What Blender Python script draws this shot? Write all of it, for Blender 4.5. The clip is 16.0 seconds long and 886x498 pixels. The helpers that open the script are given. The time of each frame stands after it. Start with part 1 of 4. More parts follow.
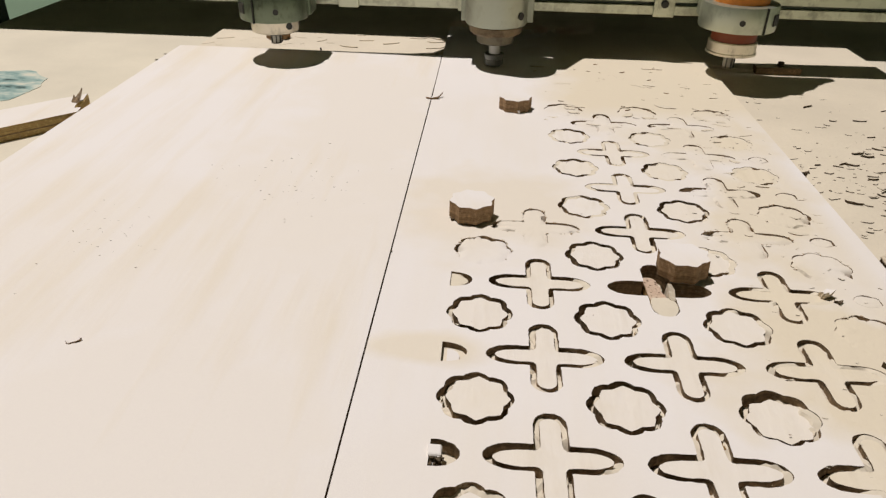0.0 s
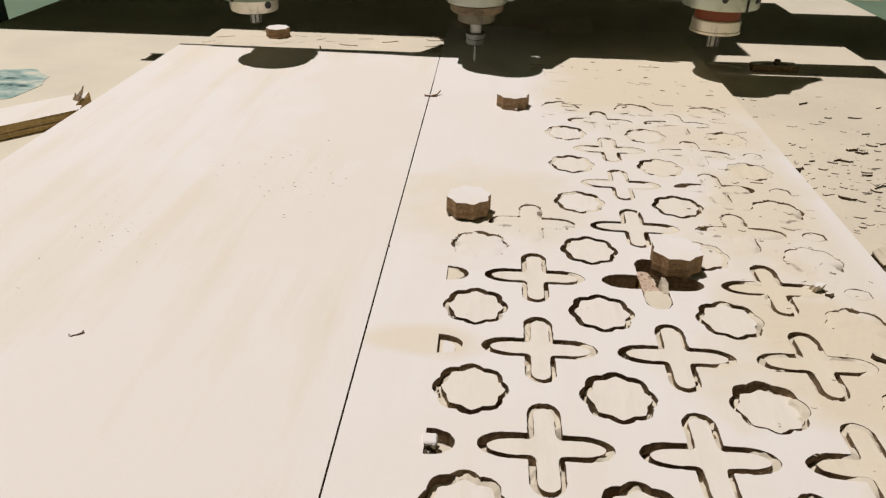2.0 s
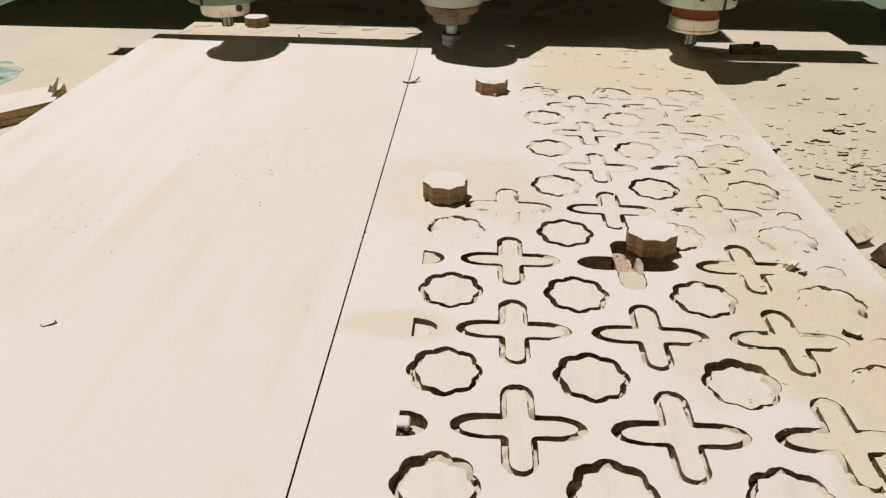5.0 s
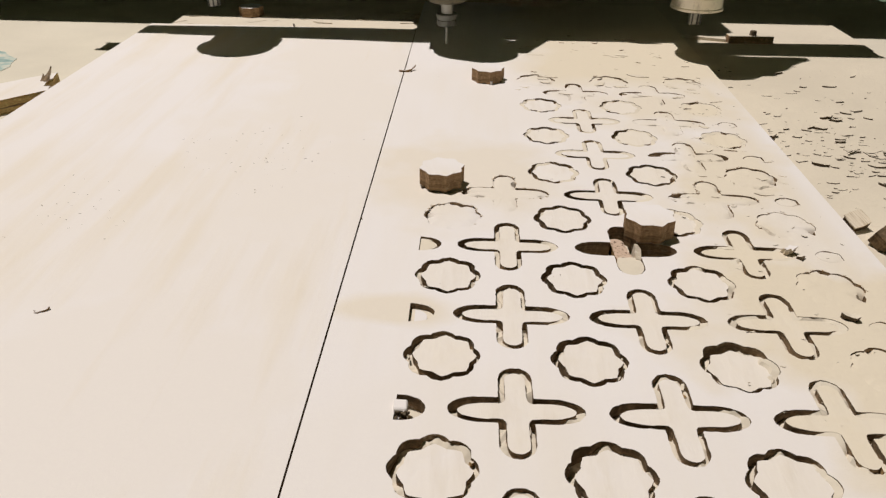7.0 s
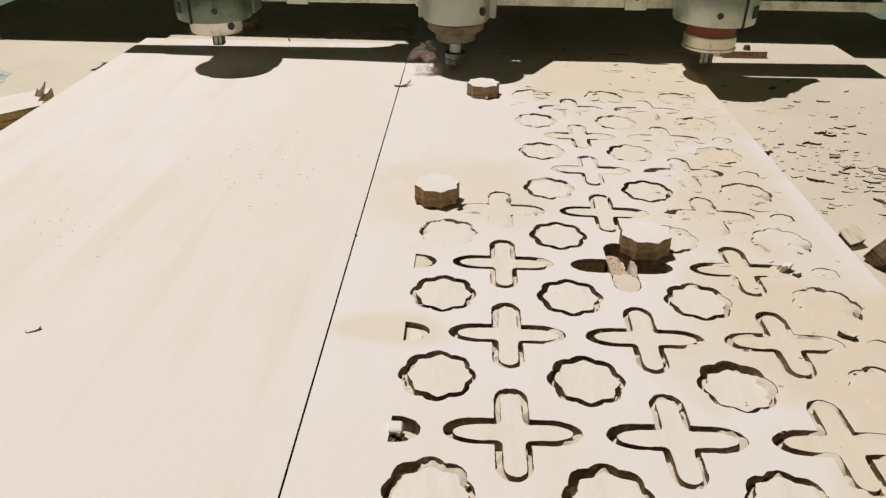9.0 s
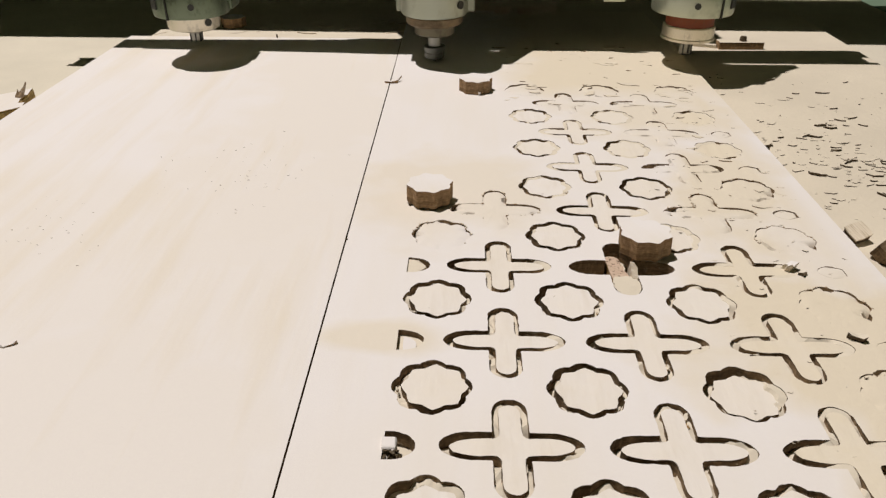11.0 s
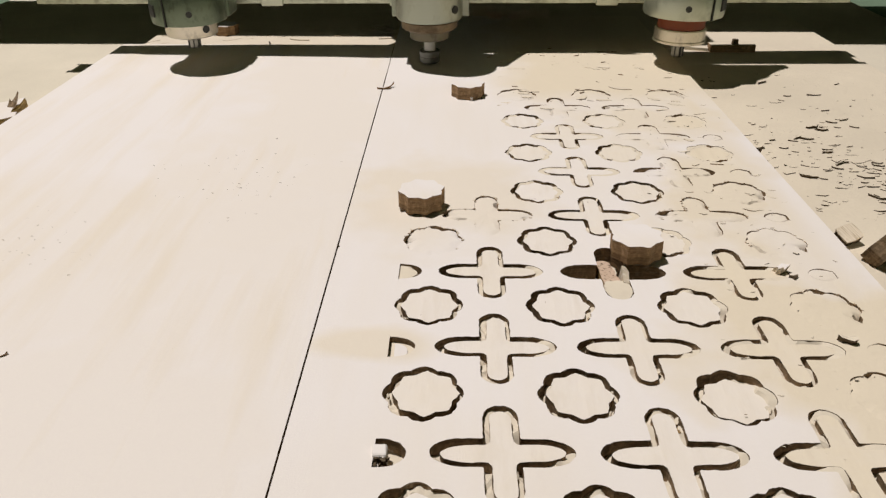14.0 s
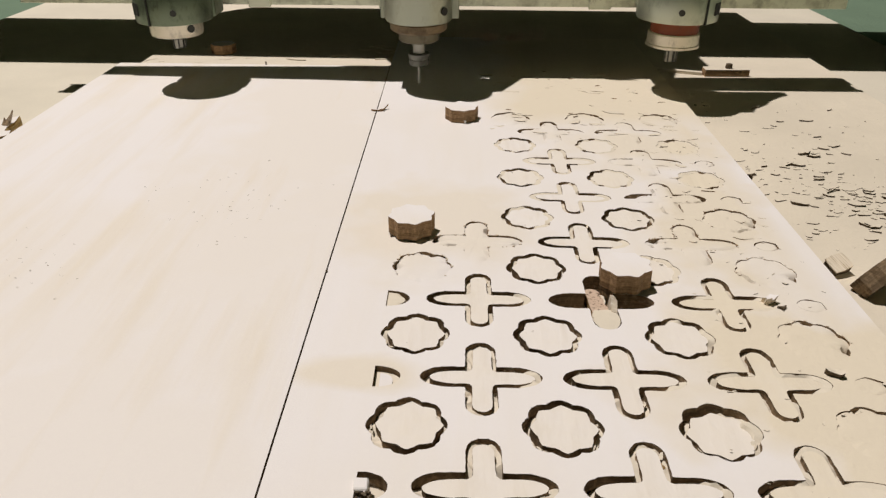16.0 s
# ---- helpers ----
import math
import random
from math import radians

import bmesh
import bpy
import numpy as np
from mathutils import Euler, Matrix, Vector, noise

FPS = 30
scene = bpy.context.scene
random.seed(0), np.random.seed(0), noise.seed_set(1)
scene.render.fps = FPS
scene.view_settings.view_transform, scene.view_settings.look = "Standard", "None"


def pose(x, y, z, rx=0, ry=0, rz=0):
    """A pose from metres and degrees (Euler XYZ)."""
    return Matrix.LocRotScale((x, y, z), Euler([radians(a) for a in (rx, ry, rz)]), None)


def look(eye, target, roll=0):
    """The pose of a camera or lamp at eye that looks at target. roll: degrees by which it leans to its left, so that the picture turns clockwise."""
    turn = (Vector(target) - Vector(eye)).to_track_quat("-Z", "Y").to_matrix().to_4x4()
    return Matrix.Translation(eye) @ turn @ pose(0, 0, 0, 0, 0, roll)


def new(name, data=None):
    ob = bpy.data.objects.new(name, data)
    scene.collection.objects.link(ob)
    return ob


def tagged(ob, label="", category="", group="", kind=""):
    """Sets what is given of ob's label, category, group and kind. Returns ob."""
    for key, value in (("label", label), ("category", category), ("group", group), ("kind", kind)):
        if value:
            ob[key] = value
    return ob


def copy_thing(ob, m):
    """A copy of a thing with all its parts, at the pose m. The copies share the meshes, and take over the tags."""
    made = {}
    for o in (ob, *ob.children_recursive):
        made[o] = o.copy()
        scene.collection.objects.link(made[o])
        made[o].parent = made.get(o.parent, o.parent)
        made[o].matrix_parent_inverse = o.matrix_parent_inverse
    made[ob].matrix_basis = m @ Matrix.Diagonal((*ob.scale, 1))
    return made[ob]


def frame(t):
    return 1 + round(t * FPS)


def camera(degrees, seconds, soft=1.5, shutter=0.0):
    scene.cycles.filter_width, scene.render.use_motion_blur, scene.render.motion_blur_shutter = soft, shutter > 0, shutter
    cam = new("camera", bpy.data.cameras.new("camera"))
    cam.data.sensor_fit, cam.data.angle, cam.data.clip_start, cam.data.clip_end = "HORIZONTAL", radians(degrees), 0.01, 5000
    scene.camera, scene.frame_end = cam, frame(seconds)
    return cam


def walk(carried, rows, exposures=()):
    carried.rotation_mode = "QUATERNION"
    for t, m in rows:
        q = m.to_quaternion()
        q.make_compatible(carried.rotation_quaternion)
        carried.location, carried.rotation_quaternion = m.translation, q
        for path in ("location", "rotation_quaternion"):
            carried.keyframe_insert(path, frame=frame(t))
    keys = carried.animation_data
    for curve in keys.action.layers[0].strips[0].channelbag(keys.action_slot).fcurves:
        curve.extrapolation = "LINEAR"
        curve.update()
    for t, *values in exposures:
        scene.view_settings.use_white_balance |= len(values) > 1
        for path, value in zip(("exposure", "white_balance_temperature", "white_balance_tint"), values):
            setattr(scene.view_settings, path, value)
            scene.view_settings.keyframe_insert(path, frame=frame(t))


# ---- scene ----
cam = camera(62.6, 16.0, soft=1.35)
PATH = [
    (0, (0.0, -0.355, 0.312), (-0.108, 1.378, -0.681), 1.3),
    (0.5, (-0.003, -0.35, 0.31), (-0.105, 1.38, -0.688), 1.8),
    (1, (-0.001, -0.352, 0.308), (-0.096, 1.38, -0.688), 2.0),
    (1.5, (0.002, -0.361, 0.311), (-0.099, 1.376, -0.675), 2.0),
    (2, (0.004, -0.364, 0.313), (-0.106, 1.367, -0.682), 1.2),
    (2.5, (0.007, -0.369, 0.312), (-0.1, 1.357, -0.693), 1.2),
    (3, (0.007, -0.369, 0.311), (-0.096, 1.358, -0.693), 1.3),
    (3.5, (0.01, -0.367, 0.31), (-0.079, 1.359, -0.697), 1.5),
    (4, (0.014, -0.365, 0.31), (-0.079, 1.358, -0.702), 0.9),
    (6.5, (0.017, -0.366, 0.303), (-0.058, 1.349, -0.723), 0.7),
    (7, (0.016, -0.366, 0.301), (-0.056, 1.347, -0.729), 0.7),
    (7.5, (0.015, -0.364, 0.302), (-0.049, 1.35, -0.726), 0.9),
    (8, (0.016, -0.363, 0.304), (-0.053, 1.357, -0.714), 0.6),
    (8.5, (0.016, -0.36, 0.304), (-0.042, 1.363, -0.709), 0.8),
    (9, (0.016, -0.361, 0.304), (-0.045, 1.368, -0.7), 0.8),
    (11.5, (0.016, -0.337, 0.299), (-0.028, 1.384, -0.72), 0.2),
    (12, (0.017, -0.339, 0.299), (-0.025, 1.384, -0.715), 0.4),
    (12.5, (0.016, -0.342, 0.303), (-0.024, 1.385, -0.706), 0.5),
    (13, (0.017, -0.343, 0.302), (-0.022, 1.386, -0.702), 0.4),
    (13.5, (0.018, -0.343, 0.302), (-0.025, 1.385, -0.703), 0.2),
    (14, (0.021, -0.339, 0.301), (-0.019, 1.388, -0.706), -0.2),
    (14.5, (0.021, -0.342, 0.302), (-0.037, 1.389, -0.699), -0.7),
    (15, (0.026, -0.338, 0.304), (-0.02, 1.397, -0.69), 0.0),
    (15.5, (0.024, -0.335, 0.31), (-0.036, 1.409, -0.667), 0.5),
    (16, (0.029, -0.333, 0.309), (-0.008, 1.414, -0.663), 0.4),
]
walk(cam, [(t, look(eye, target, roll)) for t, eye, target, roll in PATH])

# ---- light ----
world = bpy.data.worlds.new("world")
scene.world = world
world.use_nodes = True
world.node_tree.nodes["Background"].inputs[0].default_value = (0.9, 1.0, 0.85, 1)
world.node_tree.nodes["Background"].inputs[1].default_value = 0.002

LAMP_WAY = Vector((-0.288, 0.10, 1.0))
lamp_data = bpy.data.lights.new("ceiling_lamp_light", "SPOT")
lamp_data.energy = 2560
lamp_data.color = (1.0, 0.94, 0.91)
lamp_data.shadow_soft_size = 0.075
lamp = new("ceiling_lamp_light", lamp_data)
lamp_data.spot_size, lamp_data.spot_blend = radians(80), 0.35
lamp.matrix_basis = look(Vector((0.0, 0.72, 0.0)) + LAMP_WAY * 7.5, (0.0, 0.6, 0.0))
scene.view_settings.exposure = 0.0


# ---- materials ----
def make_mat(name, rough=0.6, metal=0.0, spec=0.4):
    m = bpy.data.materials.new(name)
    m.use_nodes = True
    nt = m.node_tree
    b = nt.nodes["Principled BSDF"]
    b.inputs["Roughness"].default_value = rough
    b.inputs["Metallic"].default_value = metal
    b.inputs["Specular IOR Level"].default_value = spec
    return m, nt, b


def node(nt, kind, **props):
    n = nt.nodes.new(kind)
    for k, v in props.items():
        if k == "scale":
            n.inputs["Scale"].default_value = v
        elif k == "detail":
            n.inputs["Detail"].default_value = v
        elif k == "nrough":
            n.inputs["Roughness"].default_value = v
    return n


def ramp(nt, fac, stops):
    r = nt.nodes.new("ShaderNodeValToRGB")
    e = r.color_ramp.elements
    e[0].position, e[0].color = stops[0][0], (*stops[0][1], 1)
    e[1].position, e[1].color = stops[-1][0], (*stops[-1][1], 1)
    for p, c in stops[1:-1]:
        x = e.new(p)
        x.color = (*c, 1)
    nt.links.new(fac, r.inputs[0])
    return r.outputs[0]


def mix(nt, fac, a, b, blend="MIX"):
    m = nt.nodes.new("ShaderNodeMix")
    m.data_type = "RGBA"
    m.blend_type = blend
    for sock, v in ((m.inputs[0], fac), (m.inputs[6], a), (m.inputs[7], b)):
        if isinstance(v, (int, float)):
            sock.default_value = v
        elif isinstance(v, tuple):
            sock.default_value = (*v, 1)
        else:
            nt.links.new(v, sock)
    return m.outputs[2]


def maths(nt, op, a, b=None, c=None, clamp=False):
    m = nt.nodes.new("ShaderNodeMath")
    m.operation = op
    m.use_clamp = clamp
    for i, v in enumerate((a, b, c)):
        if v is None:
            continue
        if isinstance(v, (int, float)):
            m.inputs[i].default_value = v
        else:
            nt.links.new(v, m.inputs[i])
    return m.outputs[0]


def coords(nt, stretch=(1, 1, 1), kind="Object"):
    tc = nt.nodes.new("ShaderNodeTexCoord")
    mp = nt.nodes.new("ShaderNodeMapping")
    mp.inputs["Scale"].default_value = stretch
    nt.links.new(tc.outputs[kind], mp.inputs[0])
    return mp.outputs[0]


def noise_out(nt, vec, scale, detail=4, rough=0.55, out=0):
    n = nt.nodes.new("ShaderNodeTexNoise")
    n.inputs["Scale"].default_value = scale
    n.inputs["Detail"].default_value = detail
    n.inputs["Roughness"].default_value = rough
    nt.links.new(vec, n.inputs["Vector"])
    return n.outputs[out]


def bump(nt, b, height, strength=0.3, dist=0.001):
    n = nt.nodes.new("ShaderNodeBump")
    n.inputs["Strength"].default_value = strength
    n.inputs["Distance"].default_value = dist
    nt.links.new(height, n.inputs["Height"])
    nt.links.new(n.outputs[0], b.inputs["Normal"])


WHITE, DUST = (0.82, 0.776, 0.75), (0.755, 0.665, 0.52)


def drift(nt, v, wob, x, y, rx, ry):
    """A soft-edged patch of settled dust: 1 in its middle, 0 outside."""
    sub = nt.nodes.new("ShaderNodeVectorMath")
    sub.operation = "SUBTRACT"
    nt.links.new(v, sub.inputs[0])
    sub.inputs[1].default_value = (x, y, 0)
    mul = nt.nodes.new("ShaderNodeVectorMath")
    mul.operation = "MULTIPLY"
    nt.links.new(sub.outputs[0], mul.inputs[0])
    mul.inputs[1].default_value = (1 / rx, 1 / ry, 0)
    ln = nt.nodes.new("ShaderNodeVectorMath")
    ln.operation = "LENGTH"
    nt.links.new(mul.outputs[0], ln.inputs[0])
    d = maths(nt, "ADD", ln.outputs["Value"], maths(nt, "MULTIPLY", maths(nt, "SUBTRACT", wob, 0.5), 3.0))
    return maths(nt, "MULTIPLY", maths(nt, "SUBTRACT", 1.25, d), 1.6, clamp=True)


def board_face(name, dust_x=None, drifts=(), veil_most=0.45):
    """White-faced board with a veil of machining dust; dust_x: where along x the thick dust begins."""
    m, nt, b = make_mat(name, 0.75, spec=0.15)
    v = coords(nt)
    big = noise_out(nt, v, 3.2, 3, 0.5)
    veil = ramp(nt, big, [(0.47, (0, 0, 0)), (0.58, (veil_most,) * 3)])
    streak = noise_out(nt, coords(nt, (22, 2.2, 1)), 1.0, 4, 0.6)
    streak = ramp(nt, streak, [(0.46, (0, 0, 0)), (0.72, (0.55, 0.55, 0.55))])
    fac = maths(nt, "ADD", veil, streak, clamp=True)
    if dust_x is not None:
        sep = nt.nodes.new("ShaderNodeSeparateXYZ")
        nt.links.new(v, sep.inputs[0])
        wob = noise_out(nt, v, 9, 3)
        px = maths(nt, "ADD", sep.outputs[0], maths(nt, "MULTIPLY", maths(nt, "SUBTRACT", wob, 0.5), 0.16))
        px = maths(nt, "MULTIPLY", maths(nt, "SUBTRACT", px, dust_x), 9.0, clamp=True)
        edge = maths(nt, "MULTIPLY", maths(nt, "SUBTRACT", 0.335, sep.outputs[0]), 40.0, clamp=True)
        px = maths(nt, "MULTIPLY", px, edge)
        py = maths(nt, "MULTIPLY", maths(nt, "SUBTRACT", maths(nt, "ADD", sep.outputs[1], maths(nt, "MULTIPLY", wob, 0.12)), 0.545), 9.0, clamp=True)
        py = maths(nt, "MULTIPLY", py, maths(nt, "MULTIPLY", maths(nt, "SUBTRACT", maths(nt, "ADD", sep.outputs[0], maths(nt, "MULTIPLY", wob, 0.10)), 0.10), 14.0, clamp=True))
        fac = maths(nt, "MAXIMUM", maths(nt, "MULTIPLY", fac, 0.35), maths(nt, "MAXIMUM", px, py))
    wob2 = noise_out(nt, v, 7, 4)
    for spot in drifts:
        fac = maths(nt, "MAXIMUM", fac, maths(nt, "MULTIPLY", drift(nt, v, wob2, *spot[:4]), spot[4]))
    fine = noise_out(nt, v, 420, 5, 0.65)
    col = mix(nt, fac, WHITE, DUST)
    col = mix(nt, maths(nt, "MULTIPLY", fine, 0.10), col, (0.55, 0.47, 0.36))
    nt.links.new(col, b.inputs["Base Color"])
    grain = noise_out(nt, v, 700, 4, 0.7)
    lumps = noise_out(nt, v, 60, 4, 0.6)
    crust = noise_out(nt, v, 170, 5, 0.65)
    rough_h = maths(nt, "ADD", maths(nt, "MULTIPLY", lumps, 1.9), maths(nt, "MULTIPLY", crust, 0.7))
    h = maths(nt, "ADD", maths(nt, "MULTIPLY", grain, 0.3), maths(nt, "MULTIPLY", rough_h, fac))
    bump(nt, b, h, 0.40, 0.0013)
    return m


def dust_mat(name, tone=(0.77, 0.685, 0.55), lump=45, deep=0.003):
    m, nt, b = make_mat(name, 0.9, spec=0.1)
    v = coords(nt)
    a = noise_out(nt, v, 7, 4)
    f = noise_out(nt, v, 300, 5, 0.7)
    dark = tuple(c * 0.86 for c in tone)
    col = mix(nt, ramp(nt, a, [(0.35, (0, 0, 0)), (0.65, (1, 1, 1))]), tone, tuple(c * 0.9 for c in tone))
    col = mix(nt, ramp(nt, f, [(0.5, (0, 0, 0)), (0.75, (0.6, 0.6, 0.6))]), col, dark)
    nt.links.new(col, b.inputs["Base Color"])
    l = noise_out(nt, v, lump, 6, 0.65)
    bump(nt, b, maths(nt, "ADD", l, maths(nt, "MULTIPLY", f, 0.15)), 0.5, deep)
    return m


def core_mat(name, tone=(0.25, 0.175, 0.105)):
    """Cut edge of fibreboard: brown, with thin darker layers along its thickness."""
    m, nt, b = make_mat(name, 0.85, spec=0.15)
    v = coords(nt)
    f = noise_out(nt, v, 260, 5, 0.7)
    lay = noise_out(nt, coords(nt, (25, 25, 700)), 1.0, 3, 0.6)
    col = mix(nt, ramp(nt, lay, [(0.35, (0, 0, 0)), (0.65, (1, 1, 1))]), tone, tuple(c * 0.55 for c in tone))
    col = mix(nt, ramp(nt, f, [(0.5, (0, 0, 0)), (0.8, (0.7, 0.7, 0.7))]), col, tuple(min(1, c * 2.1) for c in tone))
    fuzz = noise_out(nt, v, 85, 5, 0.7)
    col = mix(nt, ramp(nt, fuzz, [(0.60, (0, 0, 0)), (0.70, (0.7, 0.7, 0.7))]), col, (0.55, 0.47, 0.36))
    nt.links.new(col, b.inputs["Base Color"])
    bump(nt, b, maths(nt, "ADD", f, fuzz), 0.6, 0.001)
    return m


def metal_mat(name, tone, rough=0.4, metal=0.9, dirt=(0.10, 0.09, 0.07), amount=0.5):
    m, nt, b = make_mat(name, rough, metal)
    v = coords(nt)
    a = noise_out(nt, v, 35, 6, 0.65)
    f = noise_out(nt, coords(nt, (60, 60, 900)), 1.0, 3)
    mask = ramp(nt, a, [(0.5, (0, 0, 0)), (0.72, (amount, amount, amount))])
    col = mix(nt, mask, tone, dirt)
    smear = noise_out(nt, coords(nt, (48, 48, 30)), 1.0, 5, 0.7)
    col = mix(nt, ramp(nt, smear, [(0.54, (0, 0, 0)), (0.66, (amount * 0.7, amount * 0.7, amount * 0.7))]), col, tuple(c * 0.6 for c in dirt))
    nt.links.new(col, b.inputs["Base Color"])
    nt.links.new(maths(nt, "ADD", maths(nt, "MULTIPLY", a, 0.3), rough - 0.12), b.inputs["Roughness"])
    bump(nt, b, maths(nt, "ADD", a, maths(nt, "MULTIPLY", f, 0.4)), 0.15, 0.0006)
    return m


M_FACE_L = board_face("white_board_face", None, [(-0.16, 0.50, 0.12, 0.36, 0.30), (-0.16, 0.22, 0.10, 0.16, 0.26), (-0.20, -0.03, 0.12, 0.16, 0.24), (-0.37, 0.16, 0.10, 0.05, 0.22)], 0.20)
M_FACE_R = board_face("dusty_board_face", 0.225, [(0.010, 0.27, 0.085, 0.095, 0.62), (0.22, 0.47, 0.09, 0.09, 0.8), (-0.05, 0.05, 0.05, 0.018, 0.7), (0.265, 0.27, 0.06, 0.12, 0.9), (0.27, 0.02, 0.11, 0.13, 1.0)])
M_CORE = core_mat("board_core")


def offcut_top():
    m, nt, b = make_mat("offcut_face", 0.85, spec=0.1)
    v = coords(nt)
    info = nt.nodes.new("ShaderNodeObjectInfo")
    off = nt.nodes.new("ShaderNodeVectorMath")
    off.operation = "MULTIPLY_ADD"
    off.inputs[1].default_value = (1, 1, 1)
    nt.links.new(v, off.inputs[0])
    comb = nt.nodes.new("ShaderNodeCombineXYZ")
    for k in range(3):
        nt.links.new(maths(nt, "MULTIPLY", info.outputs["Random"], 7.0 + k), comb.inputs[k])
    nt.links.new(comb.outputs[0], off.inputs[2])
    p = off.outputs[0]
    mp = nt.nodes.new("ShaderNodeMapping")
    mp.inputs["Rotation"].default_value = (0, 0, 0.5)
    mp.inputs["Scale"].default_value = (1.0, 0.16, 1.0)
    nt.links.new(p, mp.inputs[0])
    streak = noise_out(nt, mp.outputs[0], 90, 4, 0.6)
    blot = noise_out(nt, p, 45, 4, 0.6)
    fac = maths(nt, "ADD", maths(nt, "MULTIPLY", info.outputs["Random"], 0.30), maths(nt, "MULTIPLY", blot, 0.5), clamp=True)
    place = nt.nodes.new("ShaderNodeSeparateXYZ")
    nt.links.new(info.outputs["Location"], place.inputs[0])
    fac = maths(nt, "ADD", fac, maths(nt, "MULTIPLY", maths(nt, "SUBTRACT", place.outputs[0], 0.16), 6.0, clamp=True), clamp=True)
    col = mix(nt, fac, WHITE, DUST)
    col = mix(nt, ramp(nt, streak, [(0.52, (0, 0, 0)), (0.74, (0.24, 0.24, 0.24))]), col, (0.58, 0.49, 0.36))
    nt.links.new(col, b.inputs["Base Color"])
    bump(nt, b, maths(nt, "ADD", blot, streak), 0.4, 0.0022)
    return m


M_OFFCUT = offcut_top()
M_EDGE = core_mat("offcut_edge", (0.36, 0.23, 0.125))
M_TORN_PALE = core_mat("torn_pale", (0.74, 0.63, 0.48))
M_CORE_LIGHT = core_mat("plywood_core", (0.42, 0.27, 0.12))
M_DUST = dust_mat("packed_dust")
M_TABLE = dust_mat("dusty_table_top", (0.74, 0.655, 0.52), 95, 0.0030)
M_TABLE_FLAT = dust_mat("worn_table_top", (0.71, 0.645, 0.52), 25, 0.0012)
M_CRUMB = dust_mat("chip_brown", (0.40, 0.31, 0.20), 200, 0.001)
M_STEEL = metal_mat("bare_steel", (0.42, 0.41, 0.37), 0.4, 0.55)
M_CLAMP = metal_mat("cast_clamp", (0.50, 0.53, 0.42), 0.34, 0.75, (0.16, 0.165, 0.11), 0.35)
# darker copy of the clamp metal: the left ring's shade as colour
M_CLAMP_SHADED = metal_mat("shaded_clamp", (0.17, 0.205, 0.135), 0.32, 0.6, (0.05, 0.06, 0.04), 0.6)
M_CREAM = metal_mat("dull_collar", (0.78, 0.71, 0.57), 0.32, 0.75, (0.22, 0.18, 0.12), 0.5)
M_BODY = metal_mat("spindle_body", (0.38, 0.40, 0.315), 0.36, 0.6, (0.30, 0.28, 0.21), 0.35)
M_BROWN = metal_mat("rusty_disc", (0.27, 0.195, 0.115), 0.5, 0.45, (0.10, 0.075, 0.045), 0.8)
M_OLIVE = metal_mat("oily_disc", (0.20, 0.175, 0.12), 0.45, 0.45, (0.08, 0.07, 0.045), 0.8)
M_ORANGE = metal_mat("orange_band", (0.75, 0.25, 0.04), 0.5, 0.0, (0.3, 0.1, 0.03), 0.4)
M_RED = metal_mat("red_band", (0.22, 0.050, 0.016), 0.5, 0.0, (0.16, 0.09, 0.045), 0.9)
M_NUT = metal_mat("worn_nut", (0.19, 0.19, 0.165), 0.4, 0.6, (0.07, 0.065, 0.05), 0.6)
M_SHAFT = metal_mat("bright_worn_shaft", (0.30, 0.29, 0.25), 0.28, 0.9, (0.05, 0.045, 0.03), 0.6)
M_BLACK = metal_mat("dark_steel", (0.05, 0.05, 0.045), 0.35, 0.6, (0.02, 0.02, 0.02), 0.4)
M_RAIL = metal_mat("scuffed_rail", (0.66, 0.68, 0.53), 0.38, 0.8, (0.2, 0.19, 0.13), 0.6)
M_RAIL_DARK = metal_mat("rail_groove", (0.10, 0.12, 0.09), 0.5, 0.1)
M_GANTRY = metal_mat("gantry_paint", (0.030, 0.042, 0.028), 0.6, 0.1, (0.045, 0.045, 0.03), 0.5)
M_CONCRETE = dust_mat("concrete_floor", (0.22, 0.26, 0.20), 30, 0.004)
M_WALL = dust_mat("workshop_wall", (0.50, 0.53, 0.40), 12, 0.003)


# torn brown fibre, kept dark so flake sides carry their shade in the colour
M_TORN_SHADE = core_mat("torn_fibre_shade", (0.13, 0.095, 0.06))


def striped():
    m, nt, b = make_mat("split_face", 0.85, spec=0.1)
    n = noise_out(nt, coords(nt, (900, 40, 1)), 1.0, 3, 0.6)
    col = ramp(nt, n, [(0.35, (0.80, 0.72, 0.60)), (0.55, (0.68, 0.58, 0.44)), (0.68, (0.36, 0.28, 0.18))])
    nt.links.new(col, b.inputs["Base Color"])
    bump(nt, b, n, 0.6, 0.001)
    return m


def speckled():
    m, nt, b = make_mat("speckled_break", 0.9, spec=0.1)
    v = coords(nt)
    n = noise_out(nt, v, 330, 3, 0.6)
    w = noise_out(nt, v, 60, 4, 0.6)
    col = mix(nt, w, (0.50, 0.345, 0.25), (0.70, 0.56, 0.43))
    col = mix(nt, ramp(nt, n, [(0.36, (1, 1, 1)), (0.44, (0, 0, 0))]), col, (0.07, 0.035, 0.02))
    nt.links.new(col, b.inputs["Base Color"])
    bump(nt, b, maths(nt, "ADD", n, w), 0.8, 0.002)
    return m


M_STRIPED, M_SPECKLED = striped(), speckled()


